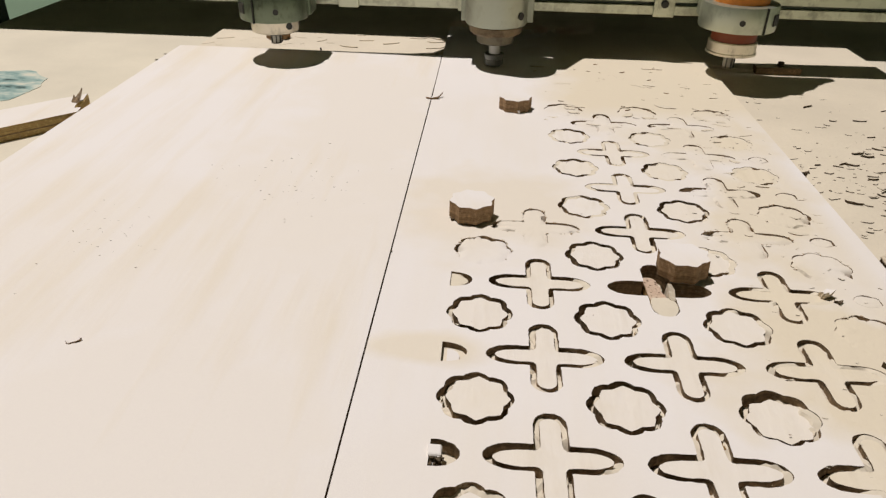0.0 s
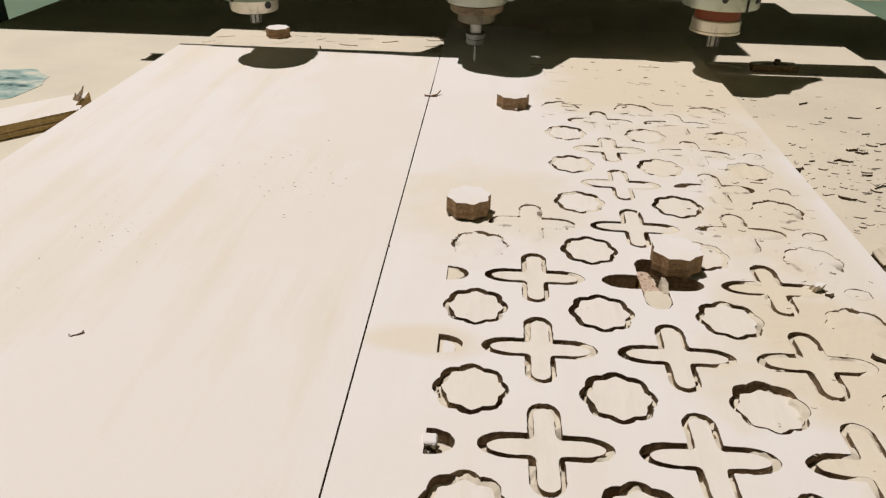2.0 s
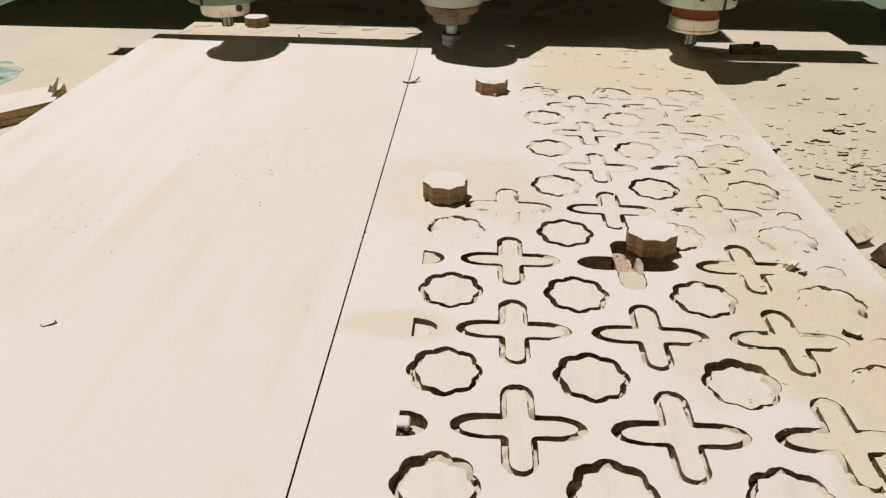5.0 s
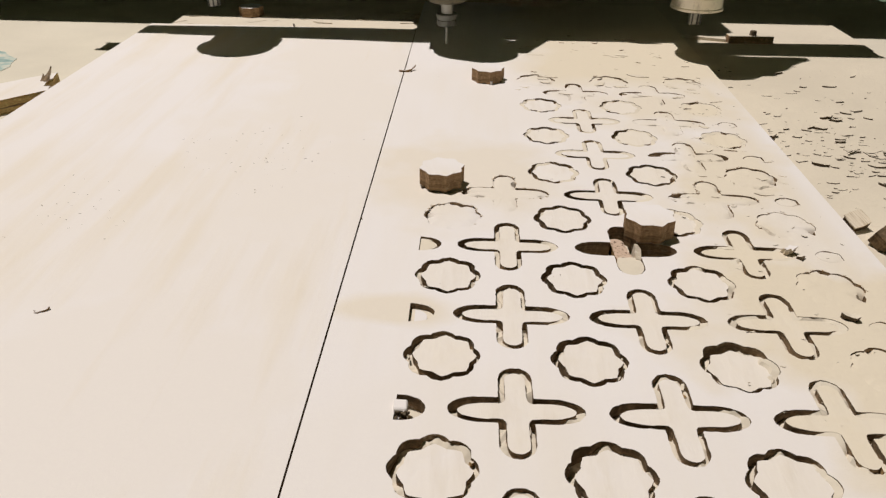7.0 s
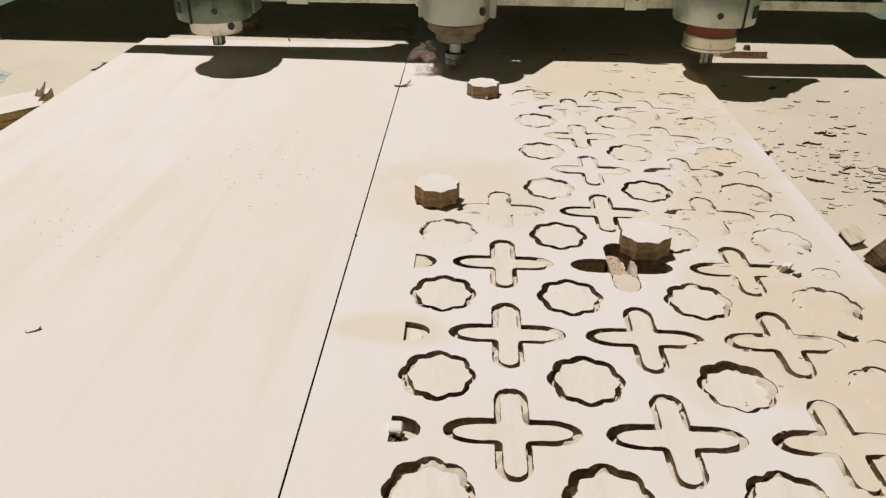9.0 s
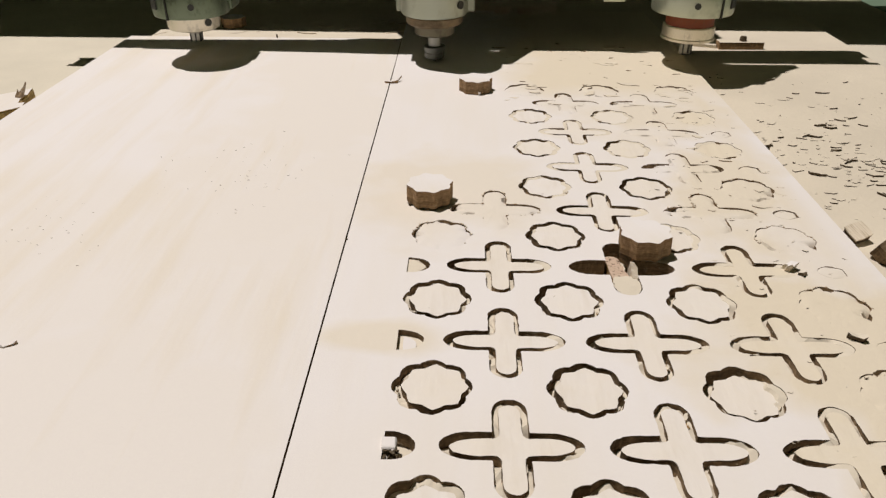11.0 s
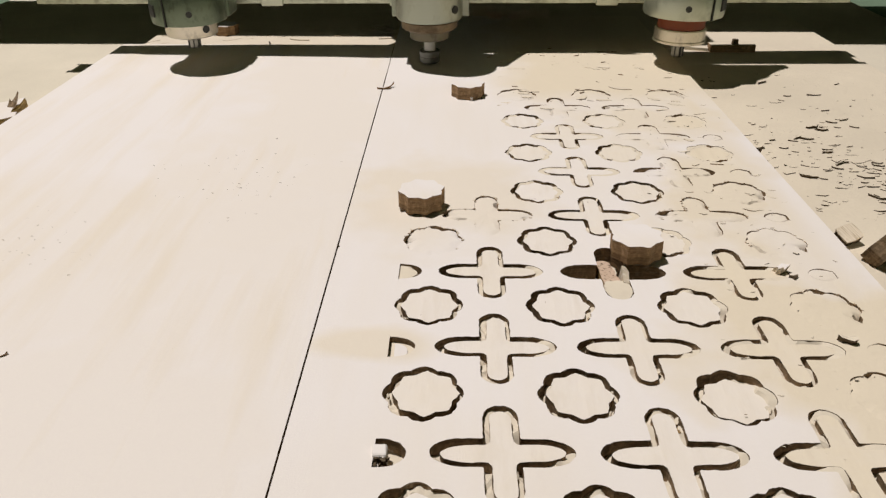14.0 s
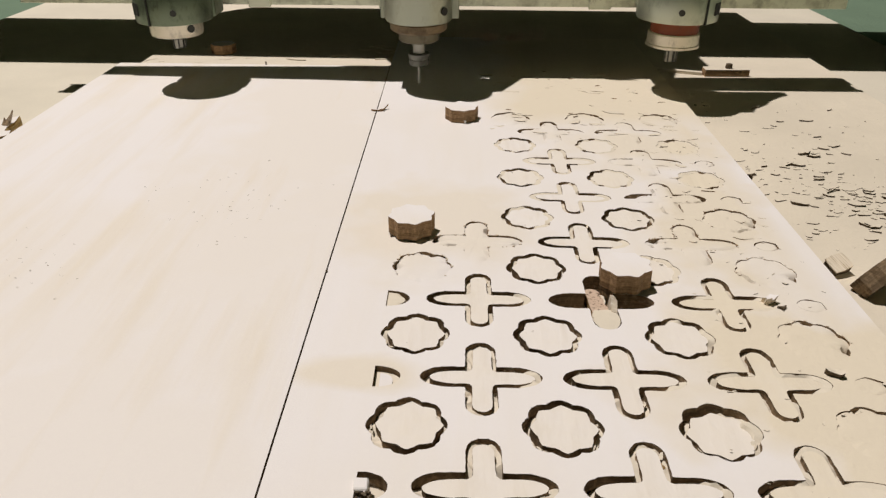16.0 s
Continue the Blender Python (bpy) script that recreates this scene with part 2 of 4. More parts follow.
# ---- mesh helpers ----
def link_mesh(name, bm, mats, parent=None, smooth=False):
    me = bpy.data.meshes.new(name)
    bmesh.ops.recalc_face_normals(bm, faces=bm.faces)
    bm.to_mesh(me)
    bm.free()
    for m in mats if isinstance(mats, (list, tuple)) else [mats]:
        me.materials.append(m)
    if smooth:
        for p in me.polygons:
            p.use_smooth = True
        me.set_sharp_from_angle(angle=radians(35))
    ob = new(name, me)
    if parent is not None:
        ob.parent = parent
    return ob


def part(name, bm, material, parent, label="", smooth=False):
    ob = link_mesh(name, bm, material, parent, smooth)
    if label:
        tagged(ob, label)
    return ob


def box_bm(x0, x1, y0, y1, z0, z1, bevel=0.0, bm=None):
    own = bm is None
    bm = bm or bmesh.new()
    r = bmesh.ops.create_cube(bm, size=1, matrix=Matrix.Translation(((x0 + x1) / 2, (y0 + y1) / 2, (z0 + z1) / 2)) @ Matrix.Diagonal((x1 - x0, y1 - y0, z1 - z0, 1)))
    if bevel:
        es = list({e for v in r["verts"] for e in v.link_edges})
        bmesh.ops.bevel(bm, geom=es, offset=bevel, segments=2, affect="EDGES", profile=0.5)
    return bm


def lathe_bm(profile, seg=48, cx=0.0, cy=0.0, z=0.0):
    """A turned body from (radius, height) pairs, bottom to top, closed at both ends."""
    bm = bmesh.new()
    rings = [[bm.verts.new((cx + r * math.cos(a), cy + r * math.sin(a), z + h)) for a in (2 * math.pi * k / seg for k in range(seg))] for r, h in profile]
    for lo, hi in zip(rings, rings[1:]):
        for k in range(seg):
            bm.faces.new((lo[k], lo[(k + 1) % seg], hi[(k + 1) % seg], hi[k]))
    bm.faces.new(rings[0][::-1])
    bm.faces.new(rings[-1])
    return bm


def prism_bm(outline, z0, z1, top_index=0, side_index=1, bevel=0.0):
    bm = bmesh.new()
    lo = [bm.verts.new((x, y, z0)) for x, y in outline]
    if bevel:
        cx = sum(p[0] for p in outline) / len(outline)
        cy = sum(p[1] for p in outline) / len(outline)
        hi0 = [bm.verts.new((x, y, z1 - bevel)) for x, y in outline]
        hi = [bm.verts.new((x + (cx - x) * bevel / 0.03, y + (cy - y) * bevel / 0.03, z1)) for x, y in outline]
        levels = [lo, hi0, hi]
    else:
        hi = [bm.verts.new((x, y, z1)) for x, y in outline]
        levels = [lo, hi]
    n = len(outline)
    for a, b in zip(levels, levels[1:]):
        for k in range(n):
            f = bm.faces.new((a[k], a[(k + 1) % n], b[(k + 1) % n], b[k]))
            f.material_index = side_index
    f = bm.faces.new(hi)
    f.material_index = top_index
    f = bm.faces.new(lo[::-1])
    f.material_index = side_index
    return bm


# ---- the pattern ----
PITCH = 0.095
THICK = 0.016
KERF = 0.0050


def star_outline(tip=0.0250, notch=0.0223, grow=0.0, round_tips=True, sub=5):
    """Eight shallow points: a milled hole has round tips and sharp notches, the piece cut from it the reverse."""
    pts = []
    n = 8 * 2 * sub
    for k in range(n):
        a = 2 * math.pi * k / n
        u = abs(((k + sub) % (2 * sub)) / sub - 1)
        f = 1 - u ** 1.7 if round_tips else (1 - u) ** 1.2
        r = notch + (tip - notch) * f + grow
        pts.append((r * math.cos(a), r * math.sin(a)))
    return pts


ARM, HALF = 0.0408, 0.0106
SHORT_ARM = 0.0378
CROSS_KERF = 0.0042


def arm_width(s, arm, half, blunt):
    """Half the width of an arm, s from the middle: two arms run to a point, the two across them end bluntly."""
    bend = arm - half * 1.05 if blunt else arm * 0.50
    if s <= bend:
        return half
    u = (s - bend) / (arm - bend)
    return half * max(0.0, 1 - u ** 2.1) ** 0.5 if blunt else half * max(0.0, 1 - u ** 2.3) ** 0.56


def cross_outline(grow=0.0, steps=12, fillet=0.0008):
    half = HALF + grow
    pts = []
    for q in range(4):
        blunt = q % 2 == 1
        arm = (SHORT_ARM if blunt else ARM) + grow * (1.0 if blunt else 1.35)
        one = []
        for k in range(steps + 1):
            s = half + (arm - half) * (1 - (1 - k / steps) ** 1.7)
            one.append((s, arm_width(s, arm, half, blunt)))
        side = ([(s, -w) for s, w in one] + [(s, w) for s, w in reversed(one[:-1])])[1:-1]
        a = q * math.pi / 2
        c, d = round(math.cos(a)), round(math.sin(a))
        mid = (half + fillet, -half - fillet)
        bend = [(mid[0] + fillet * math.cos(radians(b)), mid[1] + fillet * math.sin(radians(b))) for b in (180, 150, 120, 90)]
        pts += [(x * c - y * d, x * d + y * c) for x, y in bend + side]
    return pts


def clipped_tip(lo, hi, sign, half=0.0108, soft=False):
    """The end of a cross arm, cut off by a straight line: from lo to hi along the arm."""
    steps = 10
    prof = []
    for k in range(steps + 1):
        u = math.sin(math.pi / 2 * k / steps)
        prof.append((lo + (hi - lo) * u, half * (1 - u ** 2.3) ** 0.5 * (min(1.0, 0.45 + 0.2 * k) if soft else 1.0)))
    pts = [(sign * s, -w) for s, w in prof] + [(sign * s, w) for s, w in reversed(prof[:-1])]
    return pts if sign > 0 else pts[::-1]


def star_at(i, j):
    return i * PITCH + 0.0005, j * PITCH + 0.0020


def cross_at(i, j):
    return i * PITCH - 0.0007, j * PITCH + 0.0012


STARS = [(0, j) for j in range(-1, 3)] + [(i, j) for i in (1, 2, 3) for j in range(-1, 7)]
CROSSES = [(0.5, j + 0.5) for j in range(-2, 3)] + [(i + 0.5, j + 0.5) for i in (1, 2) for j in range(-2, 6)]
LEFT_TIPS = [j + 0.5 for j in range(-2, 2)]
RIGHT_TIPS = [j + 0.5 for j in range(-2, 5)]

BOARD_Z = 0.0
TABLE_Z = -0.0165
L_X0, R_X1 = -0.513, 0.340
L_END, R_END, NEAR = 0.817, 1.02, -0.75


def at(outline, x, y):
    return [(px + x, py + y) for px, py in outline]


def holed_board(name, rect, holes, z0, z1, mats, parent=None):
    bm = bmesh.new()
    loops = [rect] + holes
    tops, edges = [], []
    for k, pts in enumerate(loops):
        fray = 0.0006 if k else 0.0
        vs = [bm.verts.new((x + fray * noise.noise(Vector((x * 310, y * 310, 1))), y + fray * noise.noise(Vector((x * 310, y * 310, 7))), z1)) for x, y in pts]
        tops.append(vs)
        edges += [bm.edges.new((vs[k], vs[(k + 1) % len(vs)])) for k in range(len(vs))]
    bmesh.ops.triangle_fill(bm, use_beauty=True, use_dissolve=False, edges=edges, normal=(0, 0, 1))
    for f in bm.faces:
        f.material_index = 0
        if f.normal.z < 0:
            f.normal_flip()
    for vs in tops:
        lo = [bm.verts.new((v.co.x, v.co.y, z0)) for v in vs]
        n = len(vs)
        for k in range(n):
            f = bm.faces.new((vs[k], lo[k], lo[(k + 1) % n], vs[(k + 1) % n]))
            f.material_index = 1
    return link_mesh(name, bm, mats, parent)


# ---- setting: bed, floor and room ----
def setting():
    # spoilboard sheet of the machine bed, with the bed frame below
    bed = link_mesh("machine_bed", box_bm(-0.962, 0.88, -1.3, 2.2, -0.080, -0.0378, 0.002), M_TABLE_FLAT)
    tagged(bed, "beige dust-covered steel bed of a router machine", "machine bed", kind="structure")
    spoil = link_mesh("spoilboard", box_bm(-0.509, 0.645, -1.25, 1.9, -0.0375, TABLE_Z, 0.0015), M_TABLE)
    tagged(spoil, "beige dust-covered sacrificial board on the machine bed", "spoilboard", kind="structure")
    west = link_mesh("spoilboard_west", box_bm(-0.962, -0.5095, -1.25, 2.1, -0.0375, -0.028, 0.0015), M_TABLE_FLAT)
    tagged(west, "beige worn board on the machine bed beside the panels", "spoilboard", kind="structure")
    frame_bm = box_bm(-0.93, 0.85, -1.2, 2.1, -0.85, -0.082, 0.01)
    fr = link_mesh("bed_frame", frame_bm, M_GANTRY)
    tagged(fr, "dark green painted steel frame under the bed", "machine frame", kind="structure")
    side = dust_mat("mottled_green_paint", (0.17, 0.24, 0.165), 55, 0.012)
    tagged(link_mesh("machine_side_rail_west", box_bm(-1.45, -0.985, 0.9, 3.2, -0.7, -0.10, 0.01), side), "dusty mottled green side rail of the machine", "machine rail", kind="structure")
    tagged(link_mesh("machine_side_rail_east", box_bm(0.905, 1.35, -0.6, 2.6, -0.7, -0.055, 0.01), side), "dusty mottled green side rail of the machine", "machine rail", kind="structure")
    fl = link_mesh("floor", box_bm(-5, 5, -5, 6, -0.95, -0.85), M_CONCRETE)
    tagged(fl, "grey-green dusty concrete workshop floor", "floor", kind="structure")
    for name, b in (("wall_north", (-5, 5, 6, 6.2, -0.85, 9.0)), ("wall_south", (-5, 5, -5.2, -5, -0.85, 9.0)), ("wall_east", (5, 5.2, -5.2, 6.2, -0.85, 9.0)), ("wall_west", (-5.2, -5, -5.2, 6.2, -0.85, 9.0))):
        tagged(link_mesh(name, box_bm(*b), M_WALL), "plain grey-green workshop wall", "wall", kind="structure")
    tagged(link_mesh("ceiling", box_bm(-5.2, 5.2, -5.2, 6.2, 9.0, 9.2), M_WALL), "plain grey-green workshop ceiling", "ceiling", kind="structure")


setting()


# ---- the two boards ----
def boards():
    left = new("white_board")
    panel = [(L_X0, NEAR), (-0.0752, NEAR), (-0.0807, 0.70), (-0.0819, L_END), (L_X0, L_END)]
    part("face", prism_bm(panel, -0.0007, 0.0), [M_FACE_L, M_CORE], left, "thin white face layer")
    part("core", prism_bm(panel, -THICK, -0.00072, 1, 1), [M_FACE_L, M_CORE], left, "brown fibreboard core")
    tagged(left, "uncut white-faced fibreboard panel with a thin veil of dust", "board", "panels on the bed")
    holes = [at(star_outline(), *star_at(i, j)) for i, j in STARS]
    holes += [at(cross_outline(), *cross_at(i, j)) for i, j in CROSSES]
    holes += [at(clipped_tip(0.0230, ARM, 1), -0.5 * PITCH, j * PITCH) for j in LEFT_TIPS]
    holes += [at(clipped_tip(0.0200, ARM, -1, 0.0100, True), 3.5 * PITCH, j * PITCH) for j in RIGHT_TIPS]
    rect = [(-0.0741, NEAR), (R_X1, NEAR), (R_X1, R_END), (-0.0813, R_END), (-0.0809, L_END), (-0.0799, 0.705), (-0.0790, 0.62)]
    right = new("patterned_board")
    holed_board("face", rect, holes, -0.0007, 0.0, [M_FACE_R, M_CORE], right)
    holed_board("core", rect, holes, -THICK, -0.00072, [M_CORE, M_CORE], right)
    tagged(right, "white fibreboard panel cut with stars and crosses, dusty", "board", "panels on the bed")


boards()


# ---- offcuts still sitting in their holes ----
def two_layers(name, outline, top, edge):
    """An offcut: thin white face glued on a brown fibre core; its origin lies in the top face."""
    root = new(name)
    outline = [(x + 0.0005 * noise.noise(Vector((x * 260, y * 260, 3))), y + 0.0005 * noise.noise(Vector((x * 260, y * 260, 11)))) for x, y in outline]
    part("face", prism_bm(outline, -0.0007, 0.0), [top, edge], root, "white face layer")
    part("core", prism_bm(outline, -THICK, -0.00072, 1, 1), [top, edge], root, "brown fibre core")
    return root


def star_offcut(label, top=M_OFFCUT, edge=M_CORE, kerf=KERF):
    ob = two_layers("star_offcut", star_outline(grow=-kerf + 0.0003, tip=0.0260, notch=0.0231, round_tips=False), top, edge)
    return tagged(ob, label, "offcut", "star offcuts")


def cross_offcut(label, top=M_OFFCUT):
    ob = two_layers("cross_offcut", cross_outline(-CROSS_KERF, fillet=0.0042), top, M_CORE)
    return tagged(ob, label, "offcut", "cross offcuts")


DUSTY_STARS = {(0, 2), (3, -1), (3, 0), (3, 1), (3, 2), (3, 3), (1, 6), (2, 6), (3, 6)}
DUSTY_CROSSES = {(0.5, 2.5), (2.5, 2.5), (2.5, 3.5), (2.5, 4.5), (1.5, 5.5), (2.5, 5.5)}
EMPTY_CROSS = (1.5, 1.5)
DEEP = {(2, 3), (1.5, 2.5), (1, 2)}
PITS = {(0, 2): (-0.0235, 0.002), (3, 0): (0.021, -0.009), (3, 1): (0.021, -0.010), (3, 2): (0.022, -0.007), (3, 3): (0.021, -0.008), (0.5, 2.5): (-0.038, 0.003), (2.5, 2.5): (-0.030, 0.006), (2.5, 3.5): (-0.032, 0.006)}
# how single offcuts lie off their holes' middles: east, north and up in millimetres, tilts and turn in degrees
SHIFTED = {(0, 0): (1.2, 0.2, -0.5, 0, 0, 0), (2, 0): (0.8, -0.8, -2.6, -2.0, 0, 0), (0, -1): (1.2, -0.8, -2.0, 0, 0, 4), (1, -1): (1.0, -0.8, -1.2, 0, 0, 0)}


def shape(kind, grow=0.0):
    return star_outline(grow=grow) if kind == "s" else cross_outline(grow)


def settled(x, y, full, deep=False):
    """How high the dust stands in a cut: brim-full stretches, broken by hollows."""
    n = noise.noise(Vector((x * 62, y * 62, 0.3))) + 0.35 * noise.noise(Vector((x * 190, y * 190, 4.0)))
    if full:
        return -0.0003 - 0.016 * max(0.0, n - (0.32 if y < 0.3 else 0.16)) - 0.0012 * max(0.0, noise.noise(Vector((x * 120, y * 120, 9.0))))
    base = -0.0085 if deep or y < 0.21 else -0.0020
    base += 0.0050 * max(0.0, min(1.0, (x - 0.17) / 0.05))
    return max(-0.0165, min(-0.0004, base + 0.0105 * n))


def dust_fill(name, outline, x, y, level, rng, label, inner=None, full=False, arms=False, pit=None, deep=False):
    """Dust that has settled in a cut: an uneven plug of the hole's shape."""
    bm = bmesh.new()
    n = len(outline)
    core = inner or [(px * 0.84, py * 0.84) for px, py in outline]
    rings = []
    for f, pts in ((0.995, outline), (1.0, core), (0.72, core), (0.35, core)):
        ring = []
        for px, py in pts:
            q = Vector((px * f + x, py * f + y, 0.3))
            if f == 0.995 or (f == 1.0 and not full):
                dz = settled(q.x, q.y, full, deep) if level is None else level - 0.011 * max(0.0, noise.noise(q * 42) - 0.02) - 0.0002
                if level is None and not full:
                    dz = min(-0.0005, dz + (0.0075 if arms else 0.0100) * max(0.0, (px - 0.011) / 0.028) - (0.002 if y < 0.25 else -0.003) * max(0.0, (-px - 0.011) / 0.028))
                if arms and abs(px) < 0.0125 and abs(py) > 0.0125 and not full:
                    dz = max(dz, -0.0045 + 0.004 * noise.noise(q * 140))
            else:
                dz = (-0.0004 if full else -0.0065 if level is None else level) + 0.0005 * noise.noise(q * 130)
            if full and f == 0.995:
                dz -= 0.0018 * max(0.0, 0.35 + 1.2 * noise.noise(q * 38))
            if pit:
                dz -= 0.013 * math.exp(-((px * f - pit[0]) ** 2 + (py * f - pit[1]) ** 2) / 0.0036 ** 2)
            ring.append(bm.verts.new((px * f + x, py * f + y, max(-0.0175, min(dz, 0.0006)))))
        rings.append(ring)
    for a, b in zip(rings, rings[1:]):
        for k in range(n):
            bm.faces.new((a[k], a[(k + 1) % n], b[(k + 1) % n], b[k]))
    bm.faces.new(rings[-1])
    ob = link_mesh(name, bm, M_FACE_R if full else M_DUST, smooth=True)
    return tagged(ob, label, "dust", kind="stuff")


def offcuts():
    rng = random.Random(4)
    star = star_offcut("star-shaped fibreboard offcut lying loose in its hole", kerf=KERF + 0.0004)
    cross = cross_offcut("cross-shaped fibreboard offcut lying loose in its hole")
    first = {"s": True, "c": True}
    for kind, cells, dusty, thing in (("s", STARS, DUSTY_STARS, star), ("c", CROSSES, DUSTY_CROSSES, cross)):
        for c in cells:
            x, y = star_at(*c) if kind == "s" else cross_at(*c)
            if c == EMPTY_CROSS:
                continue
            inner = shape(kind, -KERF if kind == "s" else -CROSS_KERF)
            if c in dusty:
                dust_fill("settled_dust", shape(kind), x, y, None, rng, "beige dust filling a cut shape level with the board", inner, True, False, PITS.get(c))
                continue
            dust_fill("settled_dust", shape(kind), x, y, None, rng, "beige dust packed in the cut round an offcut", inner, False, kind == "c", None, c in DEEP)
            near = c[1] < 2.2
            east, north, sink, dip_x, dip_y, turn = SHIFTED.get(c, (0.5 if near else 0.0, 0.2 if near else 0.0, -0.5, 0.0, 0.0, 0.0))
            dx, dy, dz = rng.uniform(-0.4, 0.4), rng.uniform(-0.3, 0.3), rng.uniform(-0.3, 0.2)
            m = pose(x + (east + dx) / 1000, y + (north + dy) / 1000, (sink + dz) / 1000 if near else -0.0005, dip_x + rng.uniform(-0.5, 0.5), dip_y + rng.uniform(-0.5, 0.5), turn + rng.uniform(-1.5, 1.5))
            if first[kind]:
                thing.matrix_basis = m
                first[kind] = False
            else:
                copy_thing(thing, m)


offcuts()


# ---- torn lumps ----
def rough_lump(name, rng, size, flat, mats, seg=7):
    """A torn flake: uneven outline, crooked top, torn rim in the second material."""
    n = rng.randint(6, seg + 3)
    pts = []
    for k in range(n):
        a = 2 * math.pi * (k + rng.uniform(-0.3, 0.3)) / n
        r = rng.uniform(0.5, 1.15)
        pts.append((size[0] / 2 * r * math.cos(a), size[1] / 2 * r * math.sin(a)))
    bm = bmesh.new()
    lo = [bm.verts.new((x * 0.92, y * 0.92 + size[2] * 0.25, 0)) for x, y in pts]
    hi = [bm.verts.new((x, y, size[2] * rng.uniform(0.75, 1.15) * (1 - flat * max(0.0, y / size[1] * 2)))) for x, y in pts]
    mid = bm.verts.new((0, 0, size[2] * (1 - 0.5 * flat)))
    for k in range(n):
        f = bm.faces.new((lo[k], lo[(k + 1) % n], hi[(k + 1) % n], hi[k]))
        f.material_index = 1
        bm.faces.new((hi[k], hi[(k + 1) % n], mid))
    return bm


def add_bm(dst, src, m):
    vs = {}
    for v in src.verts:
        vs[v] = dst.verts.new(m @ v.co)
    for f in src.faces:
        g = dst.faces.new([vs[v] for v in f.verts])
        g.material_index = f.material_index
    src.free()


# ---- loose offcuts lying on top ----
def loose_star(x, y, z, turn, tilt_x, tilt_y, label):
    ob = star_offcut(label, M_FACE_L, M_EDGE)
    ob.matrix_basis = pose(x, y, z + THICK, tilt_x, tilt_y, turn)
    return ob


loose_star(-0.012, 0.254, 0.0018, 14, 0, 0, "star-shaped fibreboard offcut with brown edges lying on the board")
loose_star(0.0325, 0.570, 0.0, 8, 0, 0, "star-shaped fibreboard offcut with brown edges on the dusty board")
loose_star(0.1637, 0.1705, 0.0020, 16, -1.5, -1.5, "star-shaped fibreboard offcut tilted over an empty cross hole")
loose_star(-0.388, 0.953, TABLE_Z + 0.0003, 12, 0, 0, "star-shaped fibreboard offcut lying on the dusty spoilboard")


def slab_outline(w, l, n=10):
    pts = []
    for sgn in (1, -1):
        for k in range(n + 1):
            a = math.pi * k / n
            x, y = w / 2 * math.cos(a), l / 2 - w / 2 + w / 2 * math.sin(a)
            pts.append((x, y) if sgn > 0 else (-x, -y))
    return pts


def broken_cross():
    """What is left of a snapped cross: a sunken strip that widens towards its one whole end."""
    cx, cy = cross_at(*EMPTY_CROSS)
    half = lambda u: 0.0060 + 0.0032 * max(0.0, u - 0.35)
    left = [(-half(k / 8) - 0.0005 * math.sin(5.0 * k), 0.026 - 0.052 * k / 8) for k in range(9)]
    right = [(half(k / 8) + 0.0007 * math.sin(3.7 * k), 0.026 - 0.052 * k / 8) for k in range(9)]
    tip = [(0.0060 * math.cos(radians(a)), 0.026 + 0.0060 * math.sin(radians(a))) for a in (30, 60, 90, 120, 150)]
    ob = link_mesh("broken_offcut", prism_bm(left + right[::-1] + tip, -0.011, 0.0), [M_SPECKLED, M_CORE_LIGHT])
    ob.matrix_basis = pose(cx - 0.0015, cy - 0.001, -0.0050, -6, 2, 3)
    end = [(0.0103 * math.cos(2 * math.pi * k / 36), 0.0155 * math.sin(2 * math.pi * k / 36)) for k in range(36)]
    dust_fill("settled_dust", end, cx + 0.0003, cy - 0.0220, -0.0008, random.Random(5), "beige dust heaped at one end of an empty hole")
    wall = link_mesh("broken_stub", prism_bm([(-0.0014, -0.012), (0.0030, -0.013), (0.0040, 0.004), (0.0020, 0.011), (-0.0010, 0.012)], -THICK, -0.0005), [M_TORN_PALE, M_TORN_PALE])
    wall.matrix_basis = pose(cx + 0.0085, cy - 0.0015, 0.0, 0, 6, -6)
    tagged(wall, "thin torn stub of an offcut standing in its hole", "offcut")
    tagged(ob, "broken arm of a cross offcut lying sunken in its hole", "offcut")


broken_cross()


